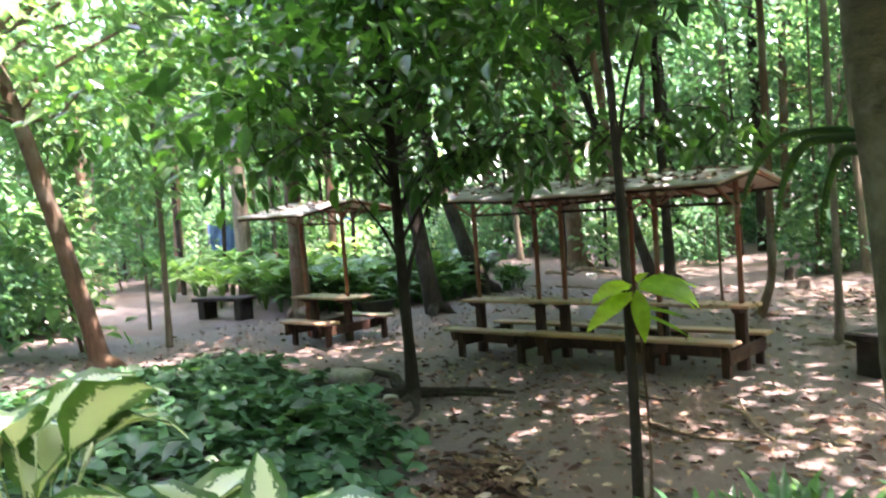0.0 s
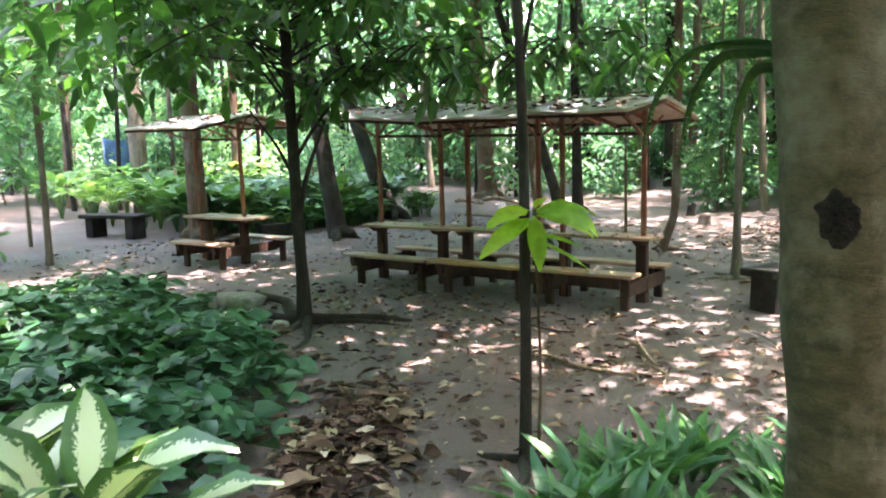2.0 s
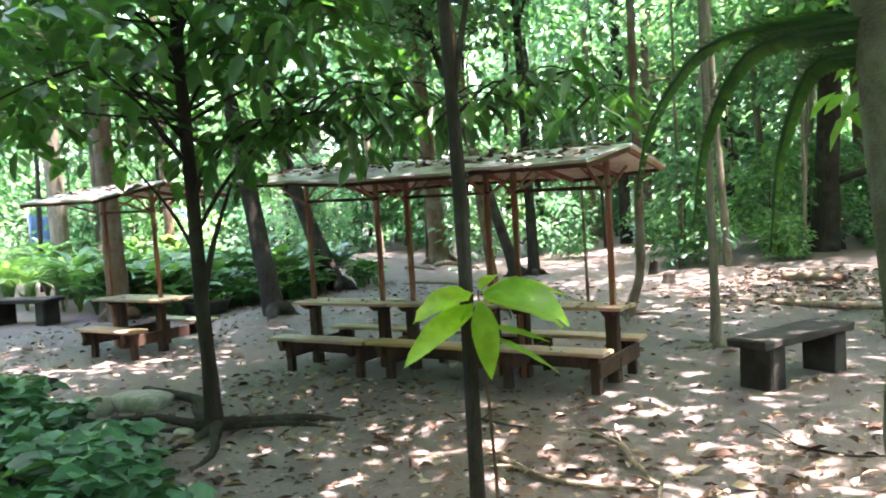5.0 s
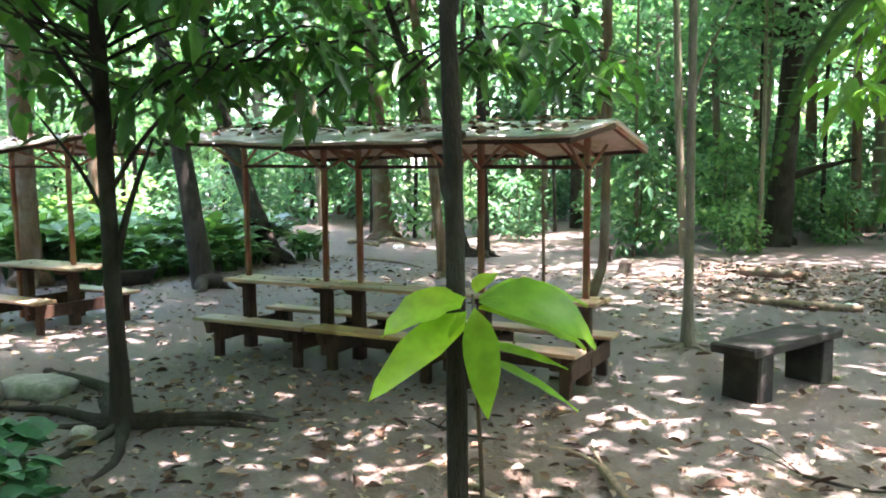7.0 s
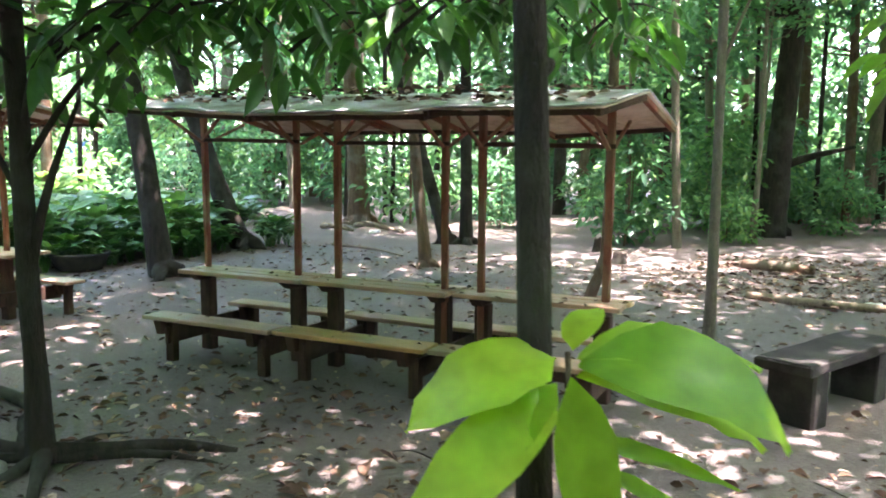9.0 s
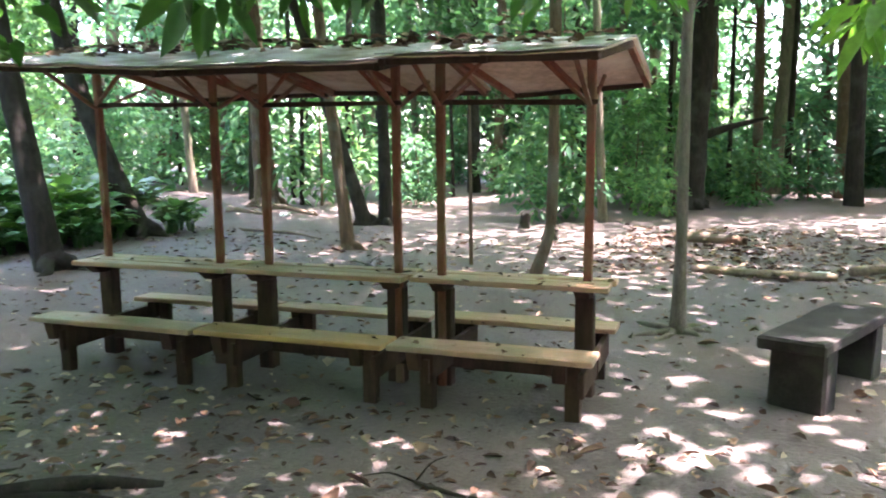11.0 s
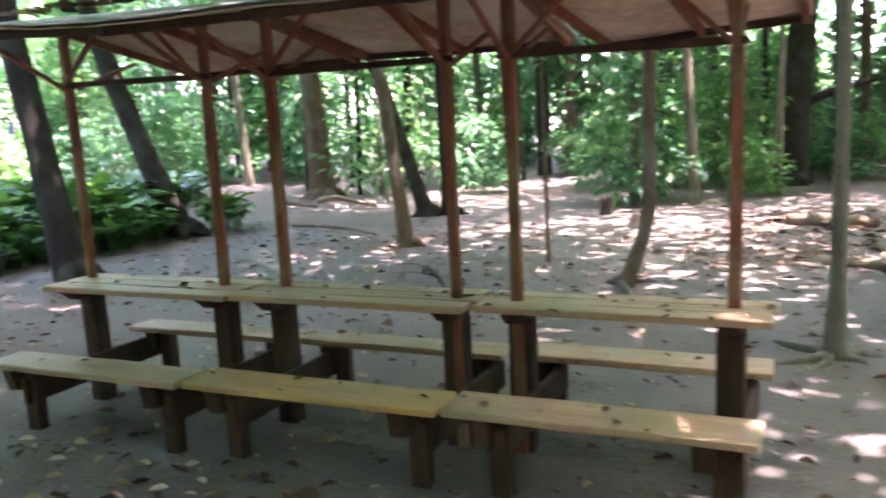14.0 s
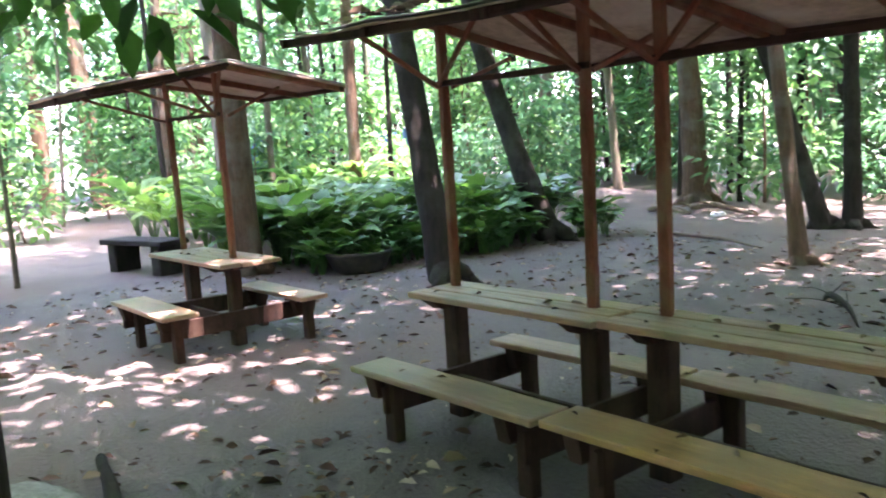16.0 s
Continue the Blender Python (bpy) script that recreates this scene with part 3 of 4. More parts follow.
for pts, q in (([(0, 0, 0.06), (-0.3, 0.12, 0.04), (-0.85, 0.55, 0.035), (-1.4, 0.7, 0.03), (-2.1, 0.85, 0.0)], 0.04), ([(0, 0, 0.06), (0.2, 0.2, 0.035), (0.5, 0.5, 0.02), (0.85, 0.7, -0.02)], 0.035),
               ([(0, 0, 0.05), (-0.3, -0.02, 0.035), (-0.75, 0.0, 0.03), (-1.3, -0.1, 0.0)], 0.032), ([(0, 0, 0.05), (0.16, -0.12, 0.03), (0.3, -0.3, -0.03)], 0.034)):
    V, F = tube_data([(x, y, z + 0.02) for x, y, z in pts], [q * 2.0, q * 1.35, q * 1.1, q * 0.7], 8, 0.25, 5)
    mesh_part("root", V, F, BARK_DARK, slender, smooth=True)
# Tall crowns from here lie mostly above view, spread wide to shade the clearing.
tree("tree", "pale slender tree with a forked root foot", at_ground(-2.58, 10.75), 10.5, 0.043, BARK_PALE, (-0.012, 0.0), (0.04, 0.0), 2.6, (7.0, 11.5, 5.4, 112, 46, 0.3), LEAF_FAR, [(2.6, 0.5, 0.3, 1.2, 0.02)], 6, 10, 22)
# Its 60 extra clumps are unseen leaves, added overhead to cast shade.
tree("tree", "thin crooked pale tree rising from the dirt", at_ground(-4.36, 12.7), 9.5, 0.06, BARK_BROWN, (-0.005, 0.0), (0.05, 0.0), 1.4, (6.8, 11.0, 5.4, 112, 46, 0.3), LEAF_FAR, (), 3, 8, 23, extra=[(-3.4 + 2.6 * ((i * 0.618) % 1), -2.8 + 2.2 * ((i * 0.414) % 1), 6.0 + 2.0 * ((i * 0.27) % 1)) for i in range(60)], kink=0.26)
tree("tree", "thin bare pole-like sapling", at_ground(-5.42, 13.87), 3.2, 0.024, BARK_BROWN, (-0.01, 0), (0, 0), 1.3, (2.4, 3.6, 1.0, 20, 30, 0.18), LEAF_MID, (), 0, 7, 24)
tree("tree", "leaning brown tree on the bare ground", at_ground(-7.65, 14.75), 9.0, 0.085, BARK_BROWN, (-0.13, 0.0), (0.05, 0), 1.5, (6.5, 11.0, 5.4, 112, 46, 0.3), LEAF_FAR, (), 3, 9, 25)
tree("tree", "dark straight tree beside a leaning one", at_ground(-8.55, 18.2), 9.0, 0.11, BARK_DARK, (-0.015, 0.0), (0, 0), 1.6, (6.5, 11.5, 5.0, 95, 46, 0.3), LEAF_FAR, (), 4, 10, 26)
tree("tree", "dark tree leaning steeply from a shared root", at_ground(-8.85, 18.0), 7.5, 0.12, BARK_DARK, (-0.36, 0.0), (0.1, 0), 1.4, (5.5, 9, 3.2, 60, 45, 0.24), LEAF_MID, (), 2, 9, 27)
tree("tree", "stout reddish brown tree with gnarled roots", at_ground(-12.9, 20.9), 11.0, 0.22, BARK_BROWN, (-0.06, 0.0), (0, 0), 1.5, (6.5, 12, 4.4, 90, 50, 0.26), LEAF_MID, (), 7, 12, 28)
tree("tree", "dark mossy tree leaning and curved at its foot", at_ground(-11.95, 15.3), 8.0, 0.165, BARK_DARK, (-0.27, 0.0), (-0.6, 0), 1.5, (6.0, 10, 3.4, 50, 42, 0.24), LEAF_DARK, (), 4, 11, 29)
tree("tree", "dark leaning tree beside the leafy bed", at_ground(-10.5, 11.8), 8.0, 0.15, BARK_DARK, (-0.2, 0.0), (0.04, 0), 1.4, (6.5, 11.0, 5.2, 135, 46, 0.3), LEAF_DARK, (), 3, 11, 30)
tree("tree", "thick brown tree with pale lichen behind the short table", at_ground(-13.35, 10.65), 12.0, 0.17, BARK_BROWN, (-0.02, 0.0), (0, 0), 1.3, (7.0, 12, 5.4, 125, 46, 0.3), LEAF_MID, (), 5, 12, 31)
tree("tree", "large dark tree rising from leaf litter", at_ground(0.75, 17.1), 11.0, 0.3, BARK_DARK, (0.12, 0.0), (0, 0), 1.35, (5.5, 12, 5.6, 140, 46, 0.3), LEAF_MID, (), 6, 12, 32)
tree("tree", "dark forest tree among undergrowth", at_ground(-3.1, 23.4), 10.0, 0.27, BARK_DARK, (0.06, 0), (0, 0), 1.5, (6, 11.5, 5.4, 130, 46, 0.3), LEAF_FAR, [(1.6, 1.6, 0.2, 0.5, 0.12)], 4, 10, 33)
tree("tree", "thin grey tree at the bed's edge", at_ground(-12.6, 7.1), 6.0, 0.05, BARK_PALE, (0.0, 0), (0.04, 0), 1.4, (2.8, 6, 2.0, 45, 40, 0.2), LEAF_FAR, (), 0, 8, 34)
tree("tree", "thin leafless stick-like sapling in the dirt", at_ground(-15.4, 8.2), 2.6, 0.035, BARK_PALE, (-0.04, 0), (0.05, 0), 1.3, (1.6, 2.8, 0.7, 12, 14, 0.16), LEAF_FAR, (), 0, 7, 41)
tree("tree", "leaning olive-barked tree behind the leafy bed", at_ground(-11.4, 5.4), 7.0, 0.125, BARK_BROWN, (-0.2, -0.18), (0.2, 0), 1.3, (4.2, 8.0, 3.8, 85, 42, 0.25), LEAF_FAR, (), 3, 9, 35)

# Only the boughs are in view; unseen trunk and crown added as support and shade.
tree("tree", "leafy tree whose light boughs hang over the slab bench", at_ground(1.25, 10.7), 8.5, 0.08, BARK_PALE, (0.0, 0.0), (0, 0), 1.5, (6.4, 10.0, 4.6, 45, 44, 0.3), LEAF_SUN, (), 3, 9, 38,
     extra=[(-2.4 + 0.07 * i, 0.6 + 2.4 * ((i * 0.618) % 1), 2.7 + 1.6 * ((i * 0.37) % 1)) for i in range(42)])

# the young tree beside the path, with a spray of lime leaves
young = tree("tree", "thin dark young tree with a spray of lime leaves", (-1.9, 4.25, gh(-1.9, 4.25)), 5.0, 0.031, BARK_DARK, (-0.095, 0.1), (0.075, 0.03), 1.5, (3.3, 5.0, 1.0, 24, 42, 0.18), LEAF_DARK, [(2.25, 0.12, 0.22, 0.9, 0.017), (1.95, 0.03, 0.03, 0.02, 0.034)], 3, 9, 36)


def blade(length, width, droop, curl=0.25, segs=7, twist=0.0, petiole=0.0, base_up=0.6, side=4):
    """One broad leaf along +x: a petiole, then a pointed blade with a midrib fold. Returns vertices, faces, uv."""
    V, F, UV = [], [], []
    x, z, ang = 0.0, 0.0, base_up
    spine = [(0.0, 0.0)]
    step = length / segs
    for i in range(segs):
        x += math.cos(ang) * step
        z += math.sin(ang) * step
        ang -= droop / segs
        spine.append((x, z))
    for i, (sx, sz) in enumerate(spine):
        t = i / segs
        w = width * 0.5 * (math.sin(math.pi * t ** 0.75) ** 0.85 + 0.02)
        for k in range(side + 1):
            s = k / side * 2 - 1
            rip = 0.012 * math.sin(t * 19 + s * 2) * abs(s)
            V.append(Vector((sx + petiole, s * w, sz + curl * w * abs(s) + rip * width * 4)))
            UV.append((abs(s), t))
    n = side + 1
    for i in range(segs):
        for k in range(side):
            F.append((i * n + k, i * n + k + 1, (i + 1) * n + k + 1, (i + 1) * n + k))
    return V, F, UV


def placed(V, m):
    return [m @ v for v in V]


# a thin sprout rises behind the stem and carries the lime leaves
foot = gh(-1.9, 4.25)
hub = Vector((-0.03, 0.18, 1.47 - foot))
V, F = tube_data([(0.05, 0.06, -0.04), (0.05, 0.1, 0.4), (0.02, 0.15, 0.75), hub], [0.011, 0.009, 0.008, 0.005], 7, 0.1)
tagged(mesh_part("sprout", V, F, BARK_BROWN, young, True), "thin brown sprout beside the stem")
LIME = ((188, -2, 0.29, 0.15, 0.85, 1.46, -30), (203, -14, 0.42, 0.12, 0.6, 1.41, -42), (208, -26, 0.3, 0.1, 0.5, 1.42, -20), (-10, 14, 0.42, 0.17, 1.6, 1.45, 34), (6, -4, 0.36, 0.14, 0.8, 1.43, 26), (16, 10, 0.36, 0.13, 0.75, 1.46, 20),
        (-72, -70, 0.33, 0.115, 0.15, 1.43, 0), (-2, -10, 0.28, 0.055, 0.25, 1.32, 20), (-5, -22, 0.34, 0.055, 0.3, 1.28, 15), (60, 34, 0.16, 0.07, 0.8, 1.47, 0))
for a, el, ln, wd, dr, z, roll in LIME:
    V, F, UV = blade(ln, wd, dr, 0.2)
    m = Matrix.Translation((hub.x, hub.y, z - foot)) @ pose(0, 0, 0, 0, 0, a + 28) @ pose(0.02, 0, 0, 0, -el + 32, 0) @ pose(0, 0, 0, roll, 0, 0)
    tagged(mesh_part("leaf", placed(V, m), F, LEAF_LIME, young, True, UV), "sunlit lime-green leaf")

# the large smooth tree beside the path, with its rotten knot and hanging fronds
big = tree("tree", "large smooth olive-grey tree with a rotten knot", (-0.06, 3.74, gh(-0.06, 3.74)), 9.0, 0.185, BARK_BIG, (-0.075, -0.055), (0, 0), 1.75, (6.0, 10.5, 5.4, 190, 46, 0.3), LEAF_MID, (), 5, 20, 37)


def knot_patch(turn, height, wide, tall, swell, seed):
    """A ragged rotten swelling that lies on the trunk, sunken in its middle."""
    V, F = [], []
    n, rings = 40, 10
    for j in range(rings + 1):
        q = j / rings
        for i in range(n):
            a = 2 * math.pi * i / n
            e = 1 + 0.3 * noise.noise(Vector((math.cos(a) * 1.3, math.sin(a) * 1.3, seed))) + 0.35 * noise.noise(Vector((math.cos(a) * 3.5, math.sin(a) * 3.5, seed + 2)))
            u, w = math.cos(a) * q * wide * e, math.sin(a) * q * tall * e
            z = height + w
            rad = 0.185 * 1.07 + swell * (math.sin(math.pi * (0.25 + 0.8 * q)) if q < 0.94 else -0.7) + 0.012 * noise.noise(Vector((u * 22, w * 22, seed)))
            th = radians(turn) + u / 0.19
            V.append(Vector((-0.075 * z + math.cos(th) * rad, -0.055 * z + math.sin(th) * rad, z)))
    for j in range(rings):
        for i in range(n):
            F.append((j * n + i, j * n + (i + 1) % n, (j + 1) * n + (i + 1) % n, (j + 1) * n + i))
    tagged(mesh_part("knot", V, F, KNOT, big, True), "ragged black rotten knot")


knot_patch(-88, 1.51, 0.13, 0.135, 0.014, 5.0)


def frond(root_at, heading, reach, rise, fall, leaflet):
    """A long arching frond with scalloped leaflets on both sides."""
    ob = thing("hanging_frond", "long dark arching frond with scalloped leaflets hanging from the trunk", "fern", "hanging fronds", root_at, heading)
    pts = [(0, 0, 0), (reach * 0.3, 0, rise), (reach * 0.65, 0, rise * 0.6), (reach * 0.9, 0, -fall * 0.4), (reach, 0, -fall)]
    V, F = tube_data(pts, [0.012, 0.009, 0.007, 0.005, 0.003], 6)
    mesh_part("stem", V, F, FROND, ob, True)
    path = spline(pts, 10)
    V, F, UV = blade(1.0, 0.62, 0.5, 0.15, 4, 0, 0, 0.2, 2)
    me = bpy.data.meshes.new("leaflet")
    me.from_pydata([tuple(v) for v in V], [], F)
    me.materials.append(FROND)
    me.shade_smooth()
    for i in range(4, len(path) - 1):
        ax = (path[i + 1] - path[i - 1]).normalized()
        size = leaflet * (0.55 + 0.45 * math.sin(math.pi * min(1, i / len(path) * 0.9 + 0.12)))
        for k in (-1, 1):
            d = Vector((0, k, 0)) * 0.5 + ax * 0.3 + Vector((0, 0, -0.7 if k < 0 else 0.25))
            ob2 = new("leaflet", me)
            ob2.parent = ob
            ob2.matrix_basis = Matrix.LocRotScale(path[i], d.to_track_quat("X", "Z"), (size, size * 1.5, size))
    return ob


frond((-0.33, 3.47, 2.16), 146, 0.64, 0.02, 0.42, 0.045)
frond((-0.3, 3.46, 2.1), 134, 0.52, 0.02, 0.44, 0.045)
frond((-0.35, 3.52, 2.18), 154, 0.76, 0.04, 0.36, 0.036)


# ---- low plants ----
def rosette(name, label, category, group, material, n, length, width, rise, droop, at, seed, stem=0.0, spread=0.03, var=0.25, joined=False):
    """A plant of single leaves that spring from one foot."""
    r = random.Random(seed)
    ob = thing(name, label, category, group, at)
    stems, leafage, uvs = [], [], []
    for i in range(n):
        a = 360 * (i * 0.382 + r.uniform(-0.05, 0.05))
        k = 1 + r.uniform(-var, var)
        V, F, UV = blade(length * k, width * k, droop * r.uniform(0.7, 1.3), 0.25, 6, 0, 0, rise * r.uniform(0.75, 1.15))
        hgt = stem * r.uniform(0.7, 1.05)
        out = spread + stem * 0.35 * r.random()
        m = pose(0, 0, hgt, 0, 0, a) @ pose(out, 0, 0, r.uniform(-20, 20), 0, 0)
        if joined:
            leafage.append((placed(V, m), F))
            uvs += UV
        else:
            mesh_part("leaf", placed(V, m), F, material, ob, True, UV)
        if stem:
            tip = m @ Vector((0, 0, 0))
            stems.append(tube_data([(0, 0, -0.03), (tip.x * 0.4, tip.y * 0.4, tip.z * 0.6), tip], [0.008, 0.006, 0.004], 5, 0, 2))
    if joined:
        mesh_part("foliage", *join_data(leafage), material, ob, True, uvs)
    if stems:
        V, F = join_data(stems)
        mesh_part("stem", V, F, material, ob, True)
    return ob


dumb = [rosette("dumb_cane", "dumb cane plant with upright cream-streaked leaves", "plant", "dumb canes", LEAF_DUMB, 10, 0.46, 0.2, 1.1, 1.1, (-2.02, 1.7, gh(-2.02, 1.7)), 3, 0.56, 0.02),
        rosette("dumb_cane", "tall dumb cane plant with large arching cream-streaked leaves", "plant", "dumb canes", LEAF_DUMB, 13, 0.6, 0.26, 0.95, 1.2, (-2.95, 1.22, gh(-2.95, 1.22)), 5, 1.0, 0.02)]
for k, x, y, a, s in ((0, -2.5, 1.55, 70, 0.95), (0, -2.05, 1.2, 160, 0.8), (1, -3.6, 0.9, 220, 1.0), (0, -2.75, 0.95, 20, 1.0)):
    copy_thing(dumb[k], pose(x, y, gh(x, y), 0, 0, a) @ Matrix.Scale(s, 4))

straps = [rosette("strap_plant", "low clump of glossy green strap leaves", "plant", "strap plants beside the big tree", LEAF_LILY, 15, 0.33, 0.052, 1.3, 1.0, (-1.2, 4.1, gh(-1.2, 4.1)), s, 0.08, 0.015) for s in (11, 12)]
straps[1].matrix_basis = pose(-0.95, 4.6, gh(-0.95, 4.6))
r = random.Random(4)
for i in range(44):
    x, y = r.uniform(-1.42, -0.3), r.uniform(3.2, 5.0)
    if x < -1.35 + 0.75 * max(0, y - 4.25) or math.hypot(x + 0.2, y - 3.62) < 0.32:
        continue
    copy_thing(straps[i % 2], pose(x, y, gh(x, y), 0, 0, r.uniform(0, 360)) @ Matrix.Scale(r.uniform(0.75, 1.2), 4))


def cover(name, label, material, area, count, size, height, seed, keep):
    """Ground cover over area (x0, x1, y0, y1), where keep(x, y) gives its fullness from 0 to 1."""
    r = np.random.default_rng(seed)
    P, D = [], []
    while len(P) < count:
        x, y = r.uniform(area[0], area[1]), r.uniform(area[2], area[3])
        k = keep(x, y)
        if r.random() > k:
            continue
        h = height * (0.35 + 0.65 * k) * (0.75 + 0.5 * noise.noise(Vector((x * 1.3, y * 1.3, seed))))
        P.append((x, y, ground_height(x, y) + h * r.random() ** 0.4))
        a = r.uniform(0, 2 * math.pi)
        D.append((math.cos(a), math.sin(a), r.uniform(-0.35, 0.35)))
    L = size * r.uniform(0.6, 1.3, count)
    V, F = leaves_data(np.array(P), np.array(D), L, L * r.uniform(0.6, 0.85, count), 0.2, 0.12, r)
    return tagged(fast_mesh(name, V, F, material, None), label, "plants", kind="stuff")


def bed_near(x, y):
    e = -3.05 - 0.78 * (y - 3.3) - x
    return max(0.0, min(1.0, e * 1.6 + 0.25 * noise.noise(Vector((x, y, 2)))))


cover("ground_cover", "dense bluish-green broad-leaved ground cover", LEAF_COVER, (-9.0, -2.4, 1.2, 6.3), 6200, 0.19, 0.5, 41, lambda x, y: bed_near(x, y) if y < 4.95 + 0.26 * max(0, -4.7 - x) + 0.15 * noise.noise(Vector((x * 2, 0, 5))) else 0)

lush = [rosette("bed_plant", "lush broad-leaved plant in the leafy bed", "plant", "leafy bed plants", LEAF_STRAP, 18, 0.48, 0.2, 0.85, 1.1, (-13.0 - k, 12.2 + 0.5 * k, gh(-13.0 - k, 12.2 + 0.5 * k)), 50 + k, 0.55, 0.03, 0.35, True) for k in range(3)]
r = random.Random(9)
for i in range(300):
    y = r.uniform(11.0, 16.3)
    edge = -12.35 + 0.12 * (y - 11.5) + (0.8 * (y - 15.4) if y > 15.4 else 0) + 0.55 * noise.noise(Vector((0, y * 0.9, 4)))
    deep = 6.0 * r.random() ** 1.6
    x = edge - deep
    if (y < 13.0 and x < -14.8) or math.hypot(x + 12.1, y - 15.3) < 0.45 or math.hypot(x + 10.5, y - 11.8) < 0.5 or math.hypot(x + 13.25, y - 10.75) < 0.7:
        continue
    k = min(1.0, 0.5 + deep * 0.6) * r.uniform(0.85, 1.35)
    copy_thing(lush[i % 3], pose(x, y, gh(x, y) - 0.05, r.uniform(-8, 8), r.uniform(-8, 8), r.uniform(0, 360)) @ Matrix.Scale(k, 4))

pale = [rosette("bed_plant", "sunlit lime-green broad-leaved plant behind the benches", "plant", "lime bed plants", LEAF_LIGHT, 20, 0.5, 0.15, 0.8, 1.1, (-16.2 - k, 11.3 + 0.9 * k, gh(-16.2 - k, 11.3 + 0.9 * k)), 90 + k, 0.7, 0.03, 0.35, True) for k in range(2)]
for i in range(34):
    x, y = r.uniform(-23, -15.5), r.uniform(10.6, 16.5)
    if math.hypot(x + 13.25, y - 10.75) < 0.8 or y < 10.6 + (x + 15.5) * -0.15:
        continue
    copy_thing(pale[i % 2], pose(x, y, gh(x, y) - 0.05, 0, 0, r.uniform(0, 360)) @ Matrix.Scale(r.uniform(0.9, 1.7), 4))

# ---- forest all round ----
def clear(x, y):
    """True inside the open ground, where no forest stands."""
    if -22 < x < -12 and 7.5 < y < 12.4 or -18.5 < x < -11 and 11 < y < 18:
        return True
    if -16 < x < -7 and 15 < y < 21.5:
        return True
    if x < -12:
        return False
    if x < -9 and y < 6:
        return False
    return y < 20.5 + 0.25 * x + (3.5 if x > -3 else 0) and x < 6.5 and y > -3.0


FOREST = []
for k in range(5):
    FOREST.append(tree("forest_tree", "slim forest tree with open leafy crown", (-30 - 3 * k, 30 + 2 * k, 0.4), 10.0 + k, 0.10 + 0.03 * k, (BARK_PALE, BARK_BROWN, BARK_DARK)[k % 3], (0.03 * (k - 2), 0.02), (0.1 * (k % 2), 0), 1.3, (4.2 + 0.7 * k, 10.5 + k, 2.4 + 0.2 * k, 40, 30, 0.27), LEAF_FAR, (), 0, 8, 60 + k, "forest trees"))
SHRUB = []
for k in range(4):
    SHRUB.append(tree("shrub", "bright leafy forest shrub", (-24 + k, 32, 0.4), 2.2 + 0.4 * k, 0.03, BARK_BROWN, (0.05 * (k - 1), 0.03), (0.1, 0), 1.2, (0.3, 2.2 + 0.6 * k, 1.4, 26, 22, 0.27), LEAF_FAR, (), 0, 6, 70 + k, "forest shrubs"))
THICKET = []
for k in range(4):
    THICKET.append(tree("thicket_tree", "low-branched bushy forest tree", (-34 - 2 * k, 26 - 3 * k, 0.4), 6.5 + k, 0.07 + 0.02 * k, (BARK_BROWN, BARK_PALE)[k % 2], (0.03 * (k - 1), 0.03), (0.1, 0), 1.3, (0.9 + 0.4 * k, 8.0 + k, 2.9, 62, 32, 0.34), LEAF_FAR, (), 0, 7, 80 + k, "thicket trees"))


def plant_out(kinds, count, arc, reach, size, seed, sink=0.1):
    """Copies scattered on the forest floor, outside the open ground."""
    r = random.Random(seed)
    made = 0
    while made < count:
        a, d = r.uniform(*arc), r.uniform(*reach)
        x, y = -5 + math.cos(a) * d, 8 + math.sin(a) * d
        if clear(x, y) or math.hypot(x - 0.5, y) < 3.5 or (size[1] > 1.2 and -20 < x < -8 and 17 < y < 26 and r.random() < 0.7):
            continue
        if kinds is SHRUB and x > -2.5 and y < 30 and r.random() < 0.7:
            continue
        copy_thing(kinds[made % len(kinds)], pose(x, y, gh(x, y) - sink, 0, 0, r.uniform(0, 360)) @ Matrix.Scale(r.uniform(*size), 4))
        made += 1


SAPLING = []
for k in range(4):
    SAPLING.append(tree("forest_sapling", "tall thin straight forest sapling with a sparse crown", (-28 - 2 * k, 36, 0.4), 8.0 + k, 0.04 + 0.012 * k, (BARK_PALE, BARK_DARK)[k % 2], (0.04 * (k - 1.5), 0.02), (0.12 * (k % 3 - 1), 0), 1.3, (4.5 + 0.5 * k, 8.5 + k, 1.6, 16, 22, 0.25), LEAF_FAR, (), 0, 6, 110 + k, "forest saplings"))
plant_out(SAPLING, 110, (0.3, 3.0), (10, 30), (0.75, 1.3), 45)
# Full ring; the trees behind the walk are unseen, added for shade.
plant_out(FOREST, 62, (0, 2 * math.pi), (9, 30), (0.75, 1.25), 5)
plant_out(FOREST, 30, (0, math.pi), (24, 42), (0.8, 1.3), 15)
plant_out(THICKET, 118, (-0.5, 4.0), (22, 44), (0.8, 1.35), 6)
plant_out(FOREST, 18, (0.5, 1.6), (11, 26), (0.8, 1.15), 25)
plant_out(SHRUB, 26, (0.5, 1.5), (12, 24), (0.5, 0.95), 26, 0.05)
# Unseen thicket behind the walk, added to block low sky light.
plant_out(THICKET, 46, (4.15, 6.0), (9, 19), (0.9, 1.4), 16)
plant_out(SHRUB, 210, (-0.6, 4.1), (9, 34), (0.5, 1.2), 7, 0.05)

